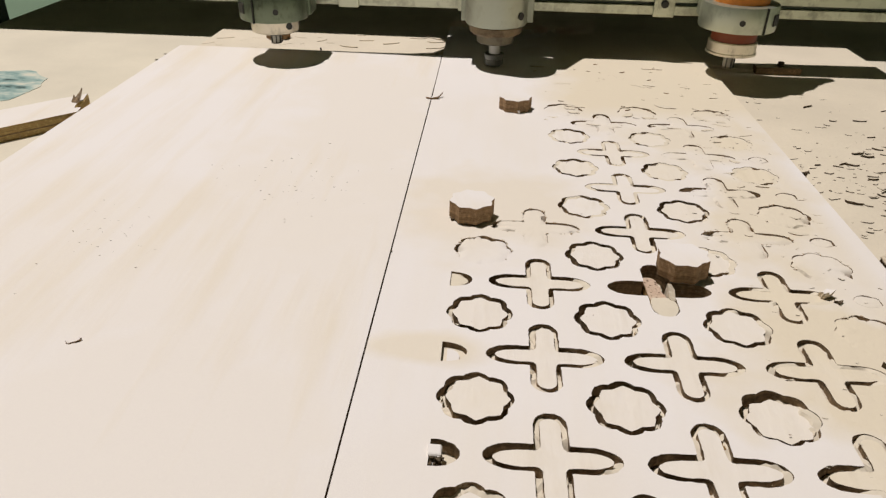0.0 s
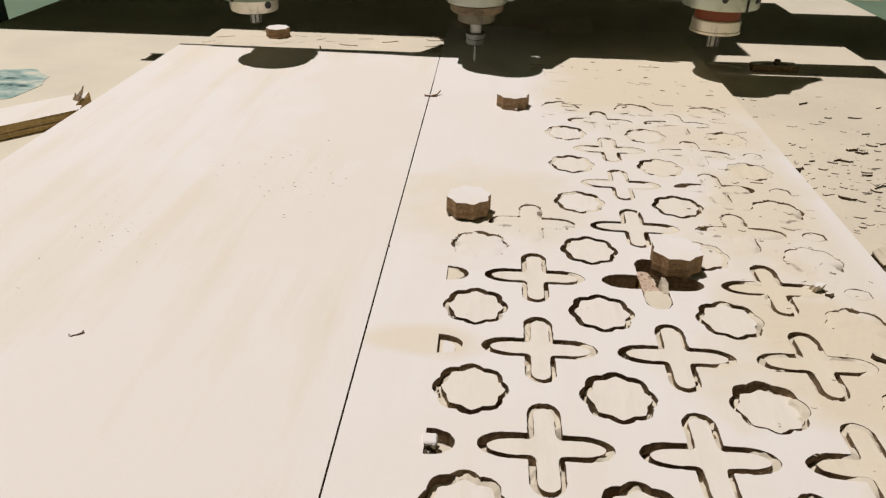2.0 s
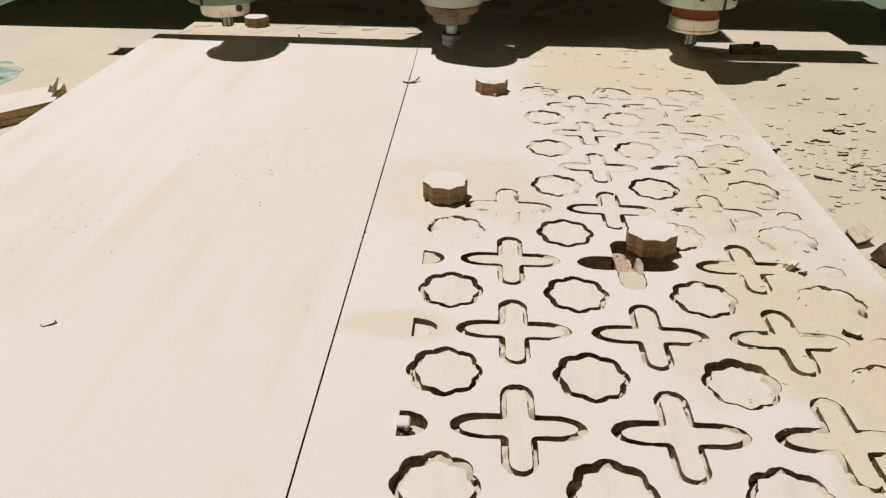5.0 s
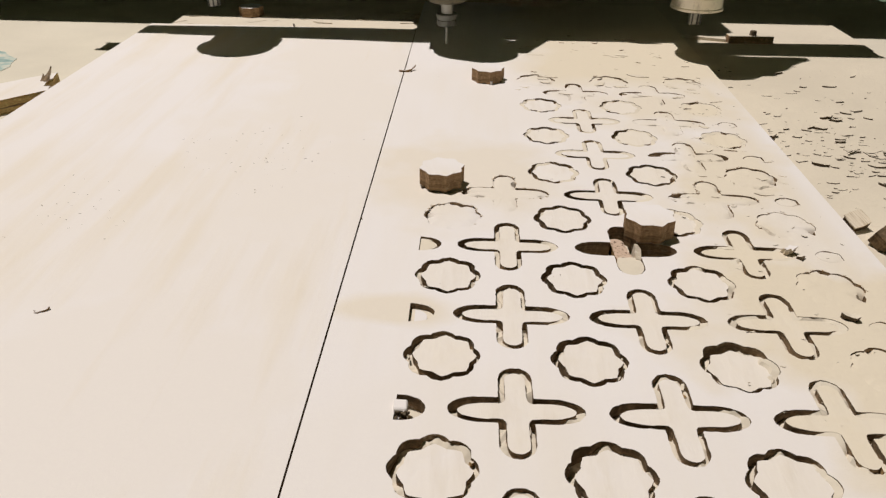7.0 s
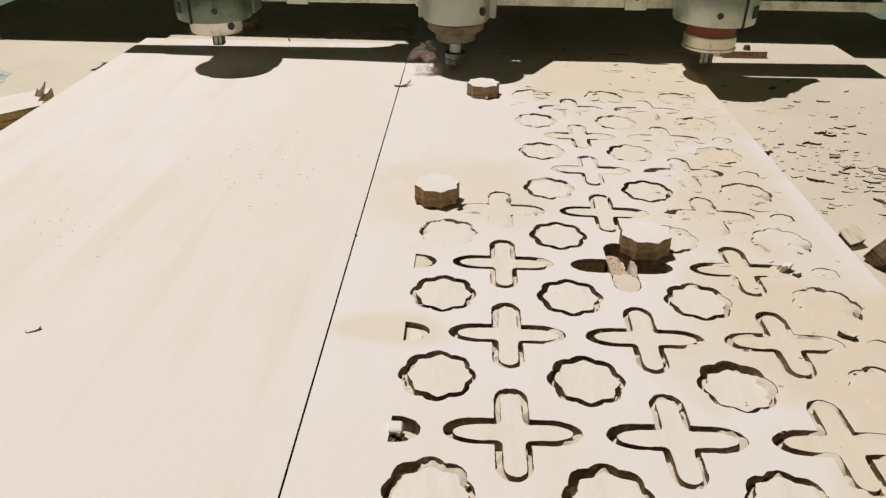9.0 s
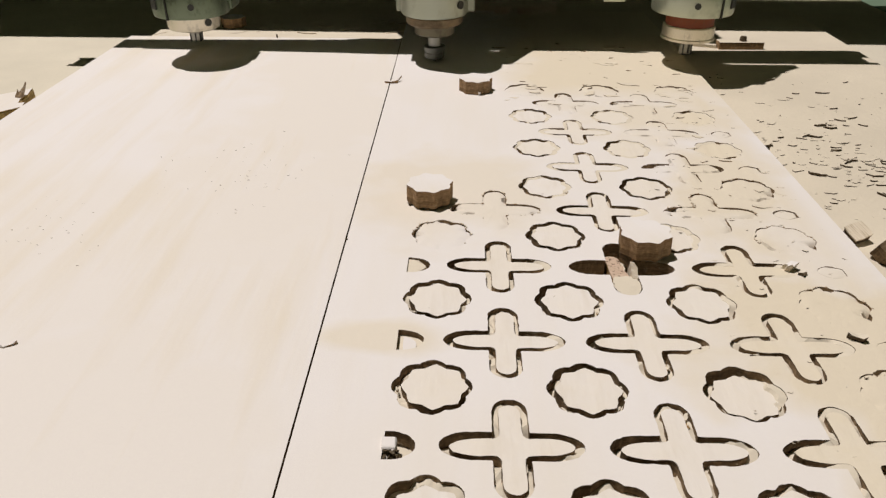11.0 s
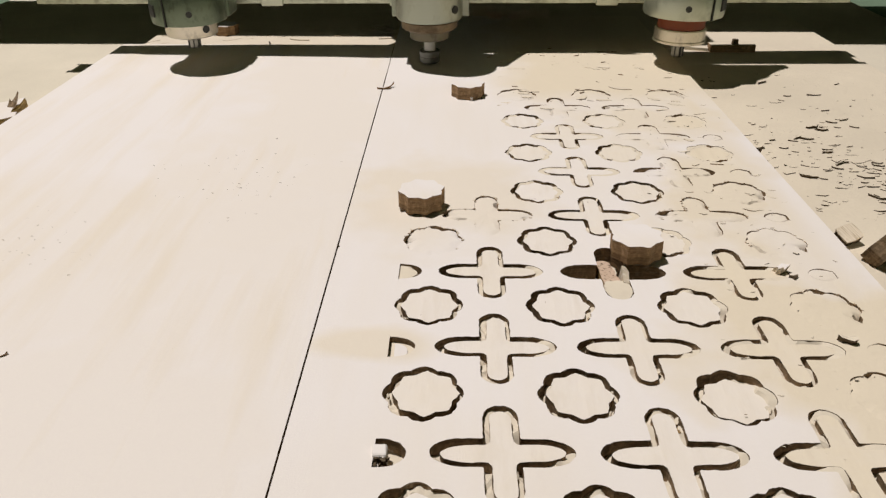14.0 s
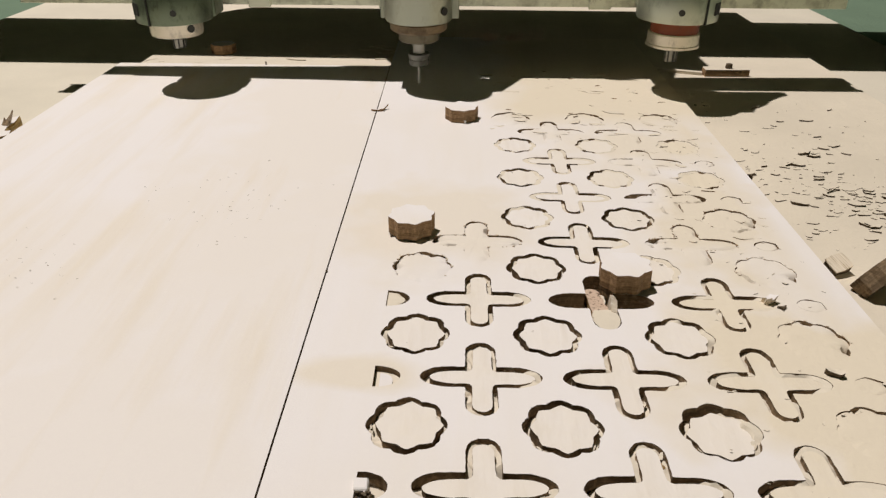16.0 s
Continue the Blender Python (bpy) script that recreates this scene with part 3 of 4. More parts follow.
def tip_offcuts():
    """Small ends of cross arms cut off along the border of the pattern."""
    rng = random.Random(9)
    for j in LEFT_TIPS:
        if abs(j + 0.5) < 0.1:
            bm = box_bm(-0.0040, 0.0040, -0.0042, 0.0046, -0.0105, 0.0008, 0.0011)
            for v in bm.verts:
                v.co += 0.0009 * noise.noise_vector(v.co * 420)
            for k in range(14):
                w = rng.uniform(0.0022, 0.0045)
                start = len(bm.faces)
                add_bm(bm, rough_lump("crumb", rng, (w, w * 0.8, w * 0.9), 0.2, None), pose(rng.uniform(-0.0052, 0.0042), rng.uniform(-0.0072, -0.0042), rng.uniform(-0.008, -0.0020), rng.uniform(-20, 20), 0, rng.uniform(0, 180)))
                bm.faces.ensure_lookup_table()
                for f in bm.faces[start:]:
                    f.material_index = 0 if k % 4 == 0 else 1
            ob = link_mesh("crumbled_offcut", bm, [M_FACE_R, M_TORN_SHADE])
            ob.matrix_basis = pose(-0.0212, j * PITCH + 0.0006, 0.001)
            tagged(ob, "crumbled white and brown offcut stuck in a small hole", "offcut", "small offcuts")
            continue
        bm = prism_bm(at(clipped_tip(0.0230 + 0.003, ARM - 0.006, 1), 0, 0), -THICK, 0.0)
        for v in bm.verts:
            v.co.x -= 0.032
            v.co.y *= 0.78
        ob = link_mesh("small_offcut", bm, [M_FACE_R, M_CORE])
        x, y = -0.5 * PITCH + 0.032, j * PITCH
        ob.matrix_basis = pose(x + rng.uniform(0.0002, 0.001), y - 0.001, -0.0035, 1, 2, rng.uniform(-3, 3))
        tagged(ob, "small rounded fibreboard offcut loose in its hole", "offcut", "small offcuts")
    for j in LEFT_TIPS[1:]:
        level = {1.5: -0.0016, 0.5: -0.0045}.get(j, -0.010)
        dust_fill("settled_dust", [(px - 0.032, py) for px, py in clipped_tip(0.0230, ARM, 1)], -0.5 * PITCH + 0.032, j * PITCH, level, rng, "beige dust lying in a small cut hole")
    for j in RIGHT_TIPS:
        dust_fill("settled_dust", [(px + 0.032, py) for px, py in clipped_tip(0.0200, ARM, -1, 0.0100, True)], 3.5 * PITCH - 0.032, j * PITCH, None, rng, "beige dust nearly filling a small cut hole", None, True)


tip_offcuts()


# ---- scraps, splinters and crumbs ----
def flakes(name, label, count, area, z, size, mats, seed, density=None, thick=(0.06, 0.20)):
    rng = random.Random(seed)
    bm = bmesh.new()
    made = 0
    while made < count:
        x, y = rng.uniform(area[0], area[1]), rng.uniform(area[2], area[3])
        if density and rng.random() > density(x, y):
            continue
        k = rng.random() ** 2.1
        w = size[0] + (size[1] - size[0]) * k
        one = rough_lump("flake", rng, (w, w * rng.uniform(0.15, 0.6), w * rng.uniform(*thick)), 0.75, None)
        add_bm(bm, one, pose(x, y, z - 0.0003, 0, 0, rng.gauss(4, 24)))
        made += 1
    ob = link_mesh(name, bm, mats)
    return tagged(ob, label, "wood chips", kind="stuff")


def clump_field(x, y):
    f = noise.noise(Vector((x * 9, y * 9, 3.1))) * 0.9 + 0.45
    return max(0.0, min(1.0, f)) * (0.03 + 0.97 * math.exp(-((x - 0.45) / 0.080) ** 2 - ((y - 0.385) / 0.110) ** 2))


# dark sides paint in the shade of faces turned from the lamp
flakes("bed_flakes", "torn flakes of packed dust on the spoilboard", 380, (0.352, 0.62, 0.16, 0.74), TABLE_Z, (0.0014, 0.021), [M_TABLE, M_TORN_SHADE], 3, clump_field, (0.05, 0.19))
flakes("bed_crumbs", "small crumbs with darkened sides among the flakes on the spoilboard", 260, (0.345, 0.60, 0.16, 0.70), TABLE_Z, (0.0008, 0.0045), [M_TABLE, M_TORN_SHADE], 13, clump_field, (0.2, 0.5))


def rim_crumbs(outline, x, y, count, seed, label):
    """Crumbs pushed up along the rim of a filled cut, thickest on its far side."""
    rng = random.Random(seed)
    bm = bmesh.new()
    for k in range(count):
        px, py = rng.choice(outline)
        if rng.random() > 0.45 + 18.0 * py:
            continue
        w = 0.0007 + 0.0028 * rng.random() ** 2
        add_bm(bm, rough_lump("crumb", rng, (w, w * 0.6, w * 0.4), 0.4, None), pose(x + px * rng.uniform(0.97, 1.03), y + py * rng.uniform(0.97, 1.03), -0.0003, 0, 0, rng.uniform(0, 180)))
    tagged(link_mesh("rim_crumbs", bm, [M_DUST, M_EDGE]), label, "wood chips", kind="stuff")


rim_crumbs(cross_outline(), *cross_at(0.5, 2.5), 190, 14, "brown crumbs along the rim of a dust-filled cross")
rim_crumbs(star_outline(), *star_at(0, 2), 80, 17, "brown crumbs along the rim of a dust-filled star")
for cell, seed in (((3, 2), 31), ((3, 1), 32), ((3, 3), 33)):
    rim_crumbs(star_outline(), *star_at(*cell), 60, seed, "brown crumbs along the rim of a dust-filled star")
rim_crumbs(cross_outline(), *cross_at(2.5, 2.5), 110, 34, "brown crumbs along the rim of a dust-filled cross")
# brown rims stand in for the small shadows along flakes and plates
flakes("board_flakes", "torn flakes of packed dust on the cut board", 60, (0.06, 0.335, 0.50, 0.80), 0.0, (0.003, 0.013), [M_DUST, M_EDGE], 5)
flakes("dust_crust", "thin broken plates of packed dust on the cut board", 55, (0.06, 0.318, 0.50, 0.80), 0.0, (0.006, 0.032), [M_DUST, M_EDGE], 15, None, (0.02, 0.045))
flakes("dust_crust", "thin broken plates of packed dust on the cut board", 40, (0.235, 0.322, 0.22, 0.48), 0.0, (0.004, 0.018), [M_DUST, M_EDGE], 16, None, (0.03, 0.08))
flakes("far_flakes", "pale lumps of packed dust on the far spoilboard", 60, (-0.50, -0.09, 0.86, 1.02), TABLE_Z, (0.006, 0.045), [M_TABLE, M_TABLE], 23, None, (0.02, 0.05))
flakes("board_crumbs", "brown crumbs scattered on the boards", 120, (-0.45, 0.32, -0.1, 0.8), 0.0, (0.0008, 0.0022), [M_CRUMB, M_TORN_SHADE], 6)
flakes("edge_crumbs", "brown crumbs on the dusty right part of the board", 170, (0.20, 0.33, -0.05, 0.5), 0.0, (0.0010, 0.0055), [M_DUST, M_TORN_SHADE], 7)


def speckle(x, y):
    return math.exp(-((x + 0.20) / 0.07) ** 2 - ((y - 0.30) / 0.06) ** 2) + math.exp(-((x + 0.31) / 0.035) ** 2 - ((y - 0.18) / 0.04) ** 2)


flakes("speckles", "fine brown specks in two patches on the white board", 230, (-0.42, -0.09, 0.08, 0.45), 0.0, (0.0006, 0.0027), [M_CRUMB, M_TORN_SHADE], 8, speckle, (0.15, 0.4))


def single_lump(name, label, x, y, z, size, turn, mats, seed, tilt=0.0):
    ob = link_mesh(name, rough_lump(name, random.Random(seed), size, 0.4, None), mats)
    ob.matrix_basis = pose(x, y, z, tilt, 0, turn)
    return tagged(ob, label, "wood chip")


single_lump("wood_chip", "dark crumb caught under a star offcut", -0.0290, 0.2440, 0.0, (0.004, 0.004, 0.0022), 0, [M_TORN_SHADE, M_TORN_SHADE], 21)
single_lump("wood_chip", "dark crumb caught under a star offcut", 0.0040, 0.2480, 0.0, (0.005, 0.004, 0.0022), 30, [M_TORN_SHADE, M_TORN_SHADE], 22)
single_lump("wood_chip", "dark crumb caught under a star offcut", -0.0120, 0.2680, 0.0, (0.005, 0.005, 0.0022), 60, [M_TORN_SHADE, M_TORN_SHADE], 24)


def curled_chip():
    bm = bmesh.new()
    for x, y, z, turn, tilt, size in ((0, 0, 0, 12, -6, (0.0095, 0.0030, 0.0016)), (0.0036, 0.0020, 0.0006, 48, -22, (0.0060, 0.0024, 0.0014)), (-0.0035, -0.0008, 0.0002, -20, 10, (0.0045, 0.0022, 0.0012))):
        add_bm(bm, rough_lump("curl", random.Random(int(turn) + 60), size, 0.3, None), pose(x, y, z, 0, tilt, turn))
    ob = link_mesh("wood_chip", bm, [M_FACE_L, M_EDGE])
    ob.matrix_basis = pose(-0.279, 0.032, 0.0, 0, 0, 8)
    tagged(ob, "curled pale wood chip lying on the white board", "wood chip")


curled_chip()
single_lump("wood_chip", "dark crumb on the seam of the boards", -0.0775, 0.180, 0.0, (0.0028, 0.0022, 0.0016), 0, [M_TORN_SHADE, M_TORN_SHADE], 3)
single_lump("wood_chip", "dark crumb at the board edge", 0.345, 0.400, -0.008, (0.007, 0.006, 0.009), 0, [M_TORN_SHADE, M_TORN_SHADE], 4)
single_lump("wood_chip", "torn crumb beside a cut cross", 0.272, 0.146, -0.001, (0.013, 0.010, 0.007), 40, [M_FACE_L, M_TORN_PALE], 5)
single_lump("wood_chip", "dark torn crumb beside a pale one", 0.279, 0.138, -0.002, (0.009, 0.007, 0.004), 10, [M_TORN_SHADE, M_TORN_SHADE], 9)
single_lump("wood_chip", "torn crumb in a dusty star hole", 0.283, 0.058, -0.001, (0.014, 0.009, 0.006), -10, [M_DUST, M_TORN_SHADE], 6)
single_lump("wood_chip", "dark speck near the end of the white board", -0.279, 0.815, 0.0, (0.003, 0.002, 0.006), 0, [M_TORN_SHADE, M_TORN_SHADE], 7)
single_lump("wood_chip", "pale crumb in front of a star offcut", 0.037, 0.5495, 0.0, (0.005, 0.004, 0.004), 0, [M_FACE_L, M_FACE_L], 8)


def seam_splinter():
    bm = bmesh.new()
    a = rough_lump("a", random.Random(3), (0.026, 0.0048, 0.0034), 0.3, None)
    add_bm(bm, a, pose(0, 0, 0, 0, -4, 10))
    b = rough_lump("b", random.Random(4), (0.020, 0.0040, 0.003), 0.3, None)
    add_bm(bm, b, pose(0.006, 0.0050, 0.0010, 0, -20, 52))
    ob = link_mesh("splinter", bm, [M_FACE_L, M_EDGE])
    ob.matrix_basis = pose(-0.0765, 0.594, 0.0, 0, 0, -4)
    tagged(ob, "small forked wood splinter lying across the seam", "splinter")


seam_splinter()


def plank():
    # a strip of layered board whose end is torn
    root = new("plank")
    pts = [(-0.822, 0.184), (-0.529, 0.512), (-0.5335, 0.528), (-0.541, 0.526), (-0.546, 0.541), (-0.545, 0.556), (-0.553, 0.584), (-0.560, 0.574), (-0.575, 0.562), (-0.627, 0.506), (-0.868, 0.235)]
    ply = core_mat("golden_plywood", (0.62, 0.43, 0.19))
    part("core", prism_bm(pts, -0.0279, -0.0118, 0, 0), ply, root, "layered yellow-brown plank core")
    part("face", prism_bm([(x - 0.0008, y) for x, y in pts], -0.0117, -0.0098, 0, 1), [M_FACE_L, ply], root, "white chipped plank face")
    part("glue_line", prism_bm([(-0.8215, 0.1835), (-0.5290, 0.5112), (-0.560, 0.50), (-0.82, 0.22)], -0.0205, -0.0192, 0, 0), M_CORE, root)
    bm = bmesh.new()
    for turn, size, lift in ((0, 1.0, 1.0), (38, 0.55, 0.5), (-30, 0.45, 0.3)):
        rows = []
        for k in range(6):
            u = k / 5
            w = 0.0075 * size * (1 - u ** 1.5) + 0.0004
            c, d = math.cos(radians(turn)), math.sin(radians(turn))
            ring = [(-w, 0.0), (0.0, 0.0012), (w, 0.0), (0.0, -0.0012)]
            rows.append([bm.verts.new(((x * c - 0.019 * size * u * d), (x * d + 0.019 * size * u * c), 0.013 * lift * u ** 1.6 + z)) for x, z in ring])
        for a, b in zip(rows, rows[1:]):
            for k in range(4):
                bm.faces.new((a[k], a[(k + 1) % 4], b[(k + 1) % 4], b[k]))
        bm.faces.new(rows[0][::-1])
        bm.faces.new(rows[-1])
    sp = part("torn_splinter", bm, M_CORE, root, "thin torn curl of brown fibre")
    sp.matrix_basis = pose(-0.553, 0.545, -0.0105, 10, 0, -28)
    tagged(root, "white-faced layered plank with a torn end on the bed", "plank")


plank()


def paint_stain():
    m, nt, b = make_mat("blue_paint_stain", 0.6)
    v = coords(nt, (0.6, 1.1, 1))
    n = noise_out(nt, v, 38, 6, 0.65)
    col = ramp(nt, n, [(0.36, (0.05, 0.09, 0.08)), (0.42, (0.20, 0.31, 0.29)), (0.53, (0.37, 0.47, 0.42)), (0.62, (0.60, 0.60, 0.50)), (0.74, (0.68, 0.605, 0.48))])
    nt.links.new(col, b.inputs["Base Color"])
    bump(nt, b, n, 0.4, 0.001)
    rng = random.Random(2)
    pts = []
    for k in range(40):
        a = 2 * math.pi * k / 40
        r = 1 + 0.22 * noise.noise(Vector((math.cos(a) * 2.2, math.sin(a) * 2.2, 5))) + rng.uniform(-0.04, 0.04)
        pts.append((-0.735 + 0.072 * r * math.cos(a), 0.690 + 0.085 * r * math.sin(a)))
    ob = link_mesh("paint_stain", prism_bm(pts, -0.0376, -0.0370, 0, 0), m)
    ob.matrix_basis = pose(-0.004, -0.044, 0.0097)
    tagged(ob, "dried blue paint stain on the machine bed", "stain")


paint_stain()


def scraps():
    blk = new("scrap_block")
    part("block", prism_bm([(0.424, 0.838), (0.495, 0.840), (0.495, 0.862), (0.452, 0.866), (0.424, 0.858)], TABLE_Z, -0.0055), [M_TABLE, M_EDGE], blk)
    part("knob", lathe_bm([(0.0052, -0.0054), (0.0055, -0.0045), (0.0048, 0.0015), (0.003, 0.002)], 14, 0.464, 0.850), M_TORN_SHADE, blk)
    tagged(blk, "brown fibreboard scrap block lying on the spoilboard", "scrap")
    st = link_mesh("scrap_strip", box_bm(-0.058, 0.058, -0.004, 0.004, 0, 0.005, 0.0006), M_TABLE)
    st.matrix_basis = pose(0.367, 0.866, TABLE_Z, 0, 0, -18)
    tagged(st, "thin pale strip of board on the spoilboard", "scrap")
    # two offcuts tipped against the edge of the cut board
    tip = new("tipped_offcut")
    part("face", prism_bm([(-0.0105, -0.0082), (-0.002, -0.0090), (0.0088, -0.0080), (0.0102, -0.001), (0.0096, 0.0074), (0.001, 0.0086), (-0.0086, 0.0078), (-0.0098, 0.002)], -0.0012, 0.0, 0, 0), M_STRIPED, tip, "pale striped split face")
    part("core", prism_bm([(-0.0090, -0.0070), (0.0085, -0.0078), (0.0085, 0.0070), (-0.0080, 0.0070)], -0.0085, -0.0014, 1, 1), [M_TORN_SHADE, M_TORN_SHADE], tip)
    tip.matrix_basis = pose(0.3610, 0.222, -0.0060, 20, -8, 24)
    tagged(tip, "pale striped offcut tipped against the board edge", "offcut")
    st2 = star_offcut("dark star-shaped offcut standing against the board edge")
    st2.matrix_basis = pose(0.3745, 0.197, 0.0015, -62, 0, 38)


scraps()


def kerf_chips():
    """Pale torn fragments caught in the cuts."""
    rng = random.Random(12)
    bm = bmesh.new()
    for i, j in STARS:
        if (i, j) in DUSTY_STARS:
            continue
        for k in range(4):
            a = rng.choice((rng.gauss(-0.3, 0.5), rng.gauss(3.7, 0.4), rng.gauss(-0.9, 0.5)))
            r = 0.0220 + rng.uniform(-0.001, 0.0012)
            w = rng.uniform(0.003, 0.008)
            one = rough_lump("c", rng, (w, w * 0.45, w * 0.5), 0.3, None)
            add_bm(bm, one, pose(star_at(i, j)[0] + r * math.cos(a), star_at(i, j)[1] + r * math.sin(a), rng.uniform(-0.010, -0.003), rng.uniform(-25, 25), rng.uniform(-25, 25), math.degrees(a) + 90))
    for i, j in CROSSES:
        if (i, j) in DUSTY_CROSSES or (i, j) == EMPTY_CROSS:
            continue
        for k in range(3):
            s = rng.uniform(0.014, 0.034) * rng.choice((1, -1))
            w = rng.uniform(0.003, 0.009)
            one = rough_lump("c", rng, (w, w * 0.35, w * 0.5), 0.3, None)
            add_bm(bm, one, pose(cross_at(i, j)[0] + 0.0078, cross_at(i, j)[1] + s, rng.uniform(-0.010, -0.003), rng.uniform(-20, 20), 0, 90 + rng.uniform(-12, 12)))
    tagged(link_mesh("kerf_fragments", bm, [M_DUST, M_CORE_LIGHT]), "pale torn fibre fragments caught in the narrow cuts", "wood chips", kind="stuff")


kerf_chips()


# ---- gantry and spindles ----
def carriage():
    root = new("spindle_carriage")
    tagged(root, "moving beam with three router spindles hanging above the boards", "router spindles")
    # front beam: lower lip, groove, upper face
    bx0, bx1, by = -0.585, 0.62, 0.068
    back = [(bx1, by + 0.070), (bx0, by + 0.040)]
    beam = part("beam", box_bm(bx0, bx1, by, by + 0.008, 0.0880, 0.122, 0.0006), M_RAIL, root)
    part("beam_body", prism_bm([(bx0, by + 0.0365), (bx1, by + 0.0365)] + back, 0.0690, 0.122, 0, 0), M_GANTRY, beam, "dark green steel body of the beam")
    part("lower_lip", box_bm(bx0, bx1, by - 0.003, by + 0.006, 0.0690, 0.0830, 0.0008), M_RAIL, beam, "scuffed pale rail lip")
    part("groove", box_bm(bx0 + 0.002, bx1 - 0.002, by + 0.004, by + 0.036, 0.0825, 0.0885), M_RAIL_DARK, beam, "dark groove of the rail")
    part("mounting_block", prism_bm([(-0.150, 0.120), (0.305, 0.120), (0.355, 0.255), (-0.065, 0.255)], 0.1225, 0.22, 0, 0), M_GANTRY, root)

    # middle spindle
    mid = part("middle_spindle", lathe_bm([(0.0445, 0.063), (0.0465, 0.066), (0.0465, 0.165), (0.040, 0.170)]), M_BODY, root, "grey metal spindle body", True)
    part("flange", box_bm(-0.053, 0.056, 0.004, 0.0645, 0.0635, 0.165, 0.002), M_BODY, mid)
    # two unseen plates above the view, added only to shape the cast shadow
    part("shadow_plate", prism_bm([(0.050, 0.002), (0.060, 0.004), (0.073, 0.030), (0.096, 0.074), (0.098, 0.119), (0.050, 0.119)], 0.150, 0.165, 0, 0), M_GANTRY, mid)
    part("shadow_side_plate", prism_bm([(-0.054, 0.052), (-0.054, 0.140), (-0.150, 0.140), (-0.188, 0.128), (-0.480, 0.118), (-0.480, 0.070), (-0.200, 0.056), (-0.130, 0.050), (-0.100, 0.050)], 0.168, 0.183, 0, 0), M_GANTRY, mid)
    part("wide_disc", lathe_bm([(0.035, 0.0485), (0.0393, 0.0515), (0.0395, 0.0600), (0.037, 0.0625)]), M_BROWN, mid, "rust-brown disc", True)
    part("narrow_disc", lathe_bm([(0.025, 0.0345), (0.0280, 0.0365), (0.0280, 0.0470), (0.026, 0.0482)]), M_OLIVE, mid, "oily olive-brown disc", True)
    part("shaft", lathe_bm([(0.0086, 0.0178), (0.0086, 0.0342)]), M_STEEL, mid, "", True)
    part("collet_nut", lathe_bm([(0.0118, 0.0), (0.0142, 0.002), (0.0142, 0.0085), (0.0134, 0.0088), (0.0134, 0.0098), (0.0144, 0.0102), (0.0152, 0.0165), (0.0144, 0.0175)], 32), M_NUT, mid, "dull grey collet nut", True)
    part("cutter_bit", lathe_bm([(0.0006, -0.0265), (0.0019, -0.025), (0.0019, -0.0003)], 16), M_STEEL, mid, "thin bright router bit", True)
    part("bolt_hole", lathe_bm([(0.0055, 0.0), (0.0055, 0.0018)], 20), M_BLACK, mid).matrix_basis = pose(0.0352, -0.0300, 0.0800, 90, 0, 48)

    def clamp_ring(parent, cx, z0, z1, r, turned):
        slot, hole, pocket = (-20, 18, -48) if turned else (26, -10, 50)
        # the left ring takes the tone with shade painted in
        iron = M_CLAMP_SHADED if turned else M_CLAMP
        part("clamp_ring", lathe_bm([(r - 0.006, z0), (r - 0.001, z0 + 0.001), (r, z0 + 0.004), (r, z1 - 0.004), (r - 0.001, z1 - 0.001), (r - 0.006, z1)], 64, cx), iron, parent, "cast grey clamp ring", True)
        part("clamp_lug", box_bm(cx + 0.018, cx + r + 0.004, 0.005, 0.048, z0 + 0.003, z1 - 0.003, 0.003), iron, parent)
        part("clamp_back", box_bm(cx - 0.045, cx + 0.045, 0.030, 0.0635, z0 + 0.006, 0.128, 0.003), iron, parent)
        part("clamp_slot", box_bm(-0.0012, 0.0012, -0.0016, 0.0016, z0 + 0.0005, z1 - 0.0005), M_BLACK, parent).matrix_basis = Matrix.Translation((cx, 0, 0)) @ pose(r * math.sin(radians(slot)), -r * math.cos(radians(slot)), 0, 0, 0, slot)
        part("screw_hole", lathe_bm([(0.0042, 0.0), (0.0042, 0.0012)], 16), M_BLACK, parent).matrix_basis = Matrix.Translation((cx, 0, 0)) @ pose(r * math.sin(radians(hole)), -r * math.cos(radians(hole)), (z0 + z1) / 2 - 0.002, 90, 0, hole)
        part("bolt_pocket", box_bm(-0.007, 0.007, -0.0015, 0.003, -0.008, 0.008, 0.001), M_BLACK, parent).matrix_basis = Matrix.Translation((cx, 0, 0)) @ pose(r * math.sin(radians(pocket)), -r * math.cos(radians(pocket)), (z0 + z1) / 2, 0, 0, pocket)

    def shaft_end(parent, cx, z0, z1):
        """A short tapered shaft, slit four times round its open end."""
        part("shaft_end", lathe_bm([(0.0055, z0 + 0.001), (0.0074, z0), (0.0084, z0 + 0.0025), (0.0086, z1)], 12, cx), M_SHAFT, parent, "bare slit steel shaft end")
        for a in (15, -35, 60, 110):
            part("slit", box_bm(-0.0009, 0.0009, -0.0012, 0.0012, z0 + 0.0006, z1 - 0.003), M_BLACK, parent).matrix_basis = Matrix.Translation((cx, 0, 0)) @ pose(0.0082 * math.sin(radians(a)), -0.0082 * math.cos(radians(a)), 0, 0, 0, a)

    # left spindle
    lx = -0.338
    lsp = part("left_spindle", lathe_bm([(0.041, 0.07), (0.041, 0.126), (0.036, 0.130)], 48, lx), M_BODY, root, "grey spindle without a collet nut", True)
    clamp_ring(lsp, lx, 0.0605, 0.100, 0.0515, True)
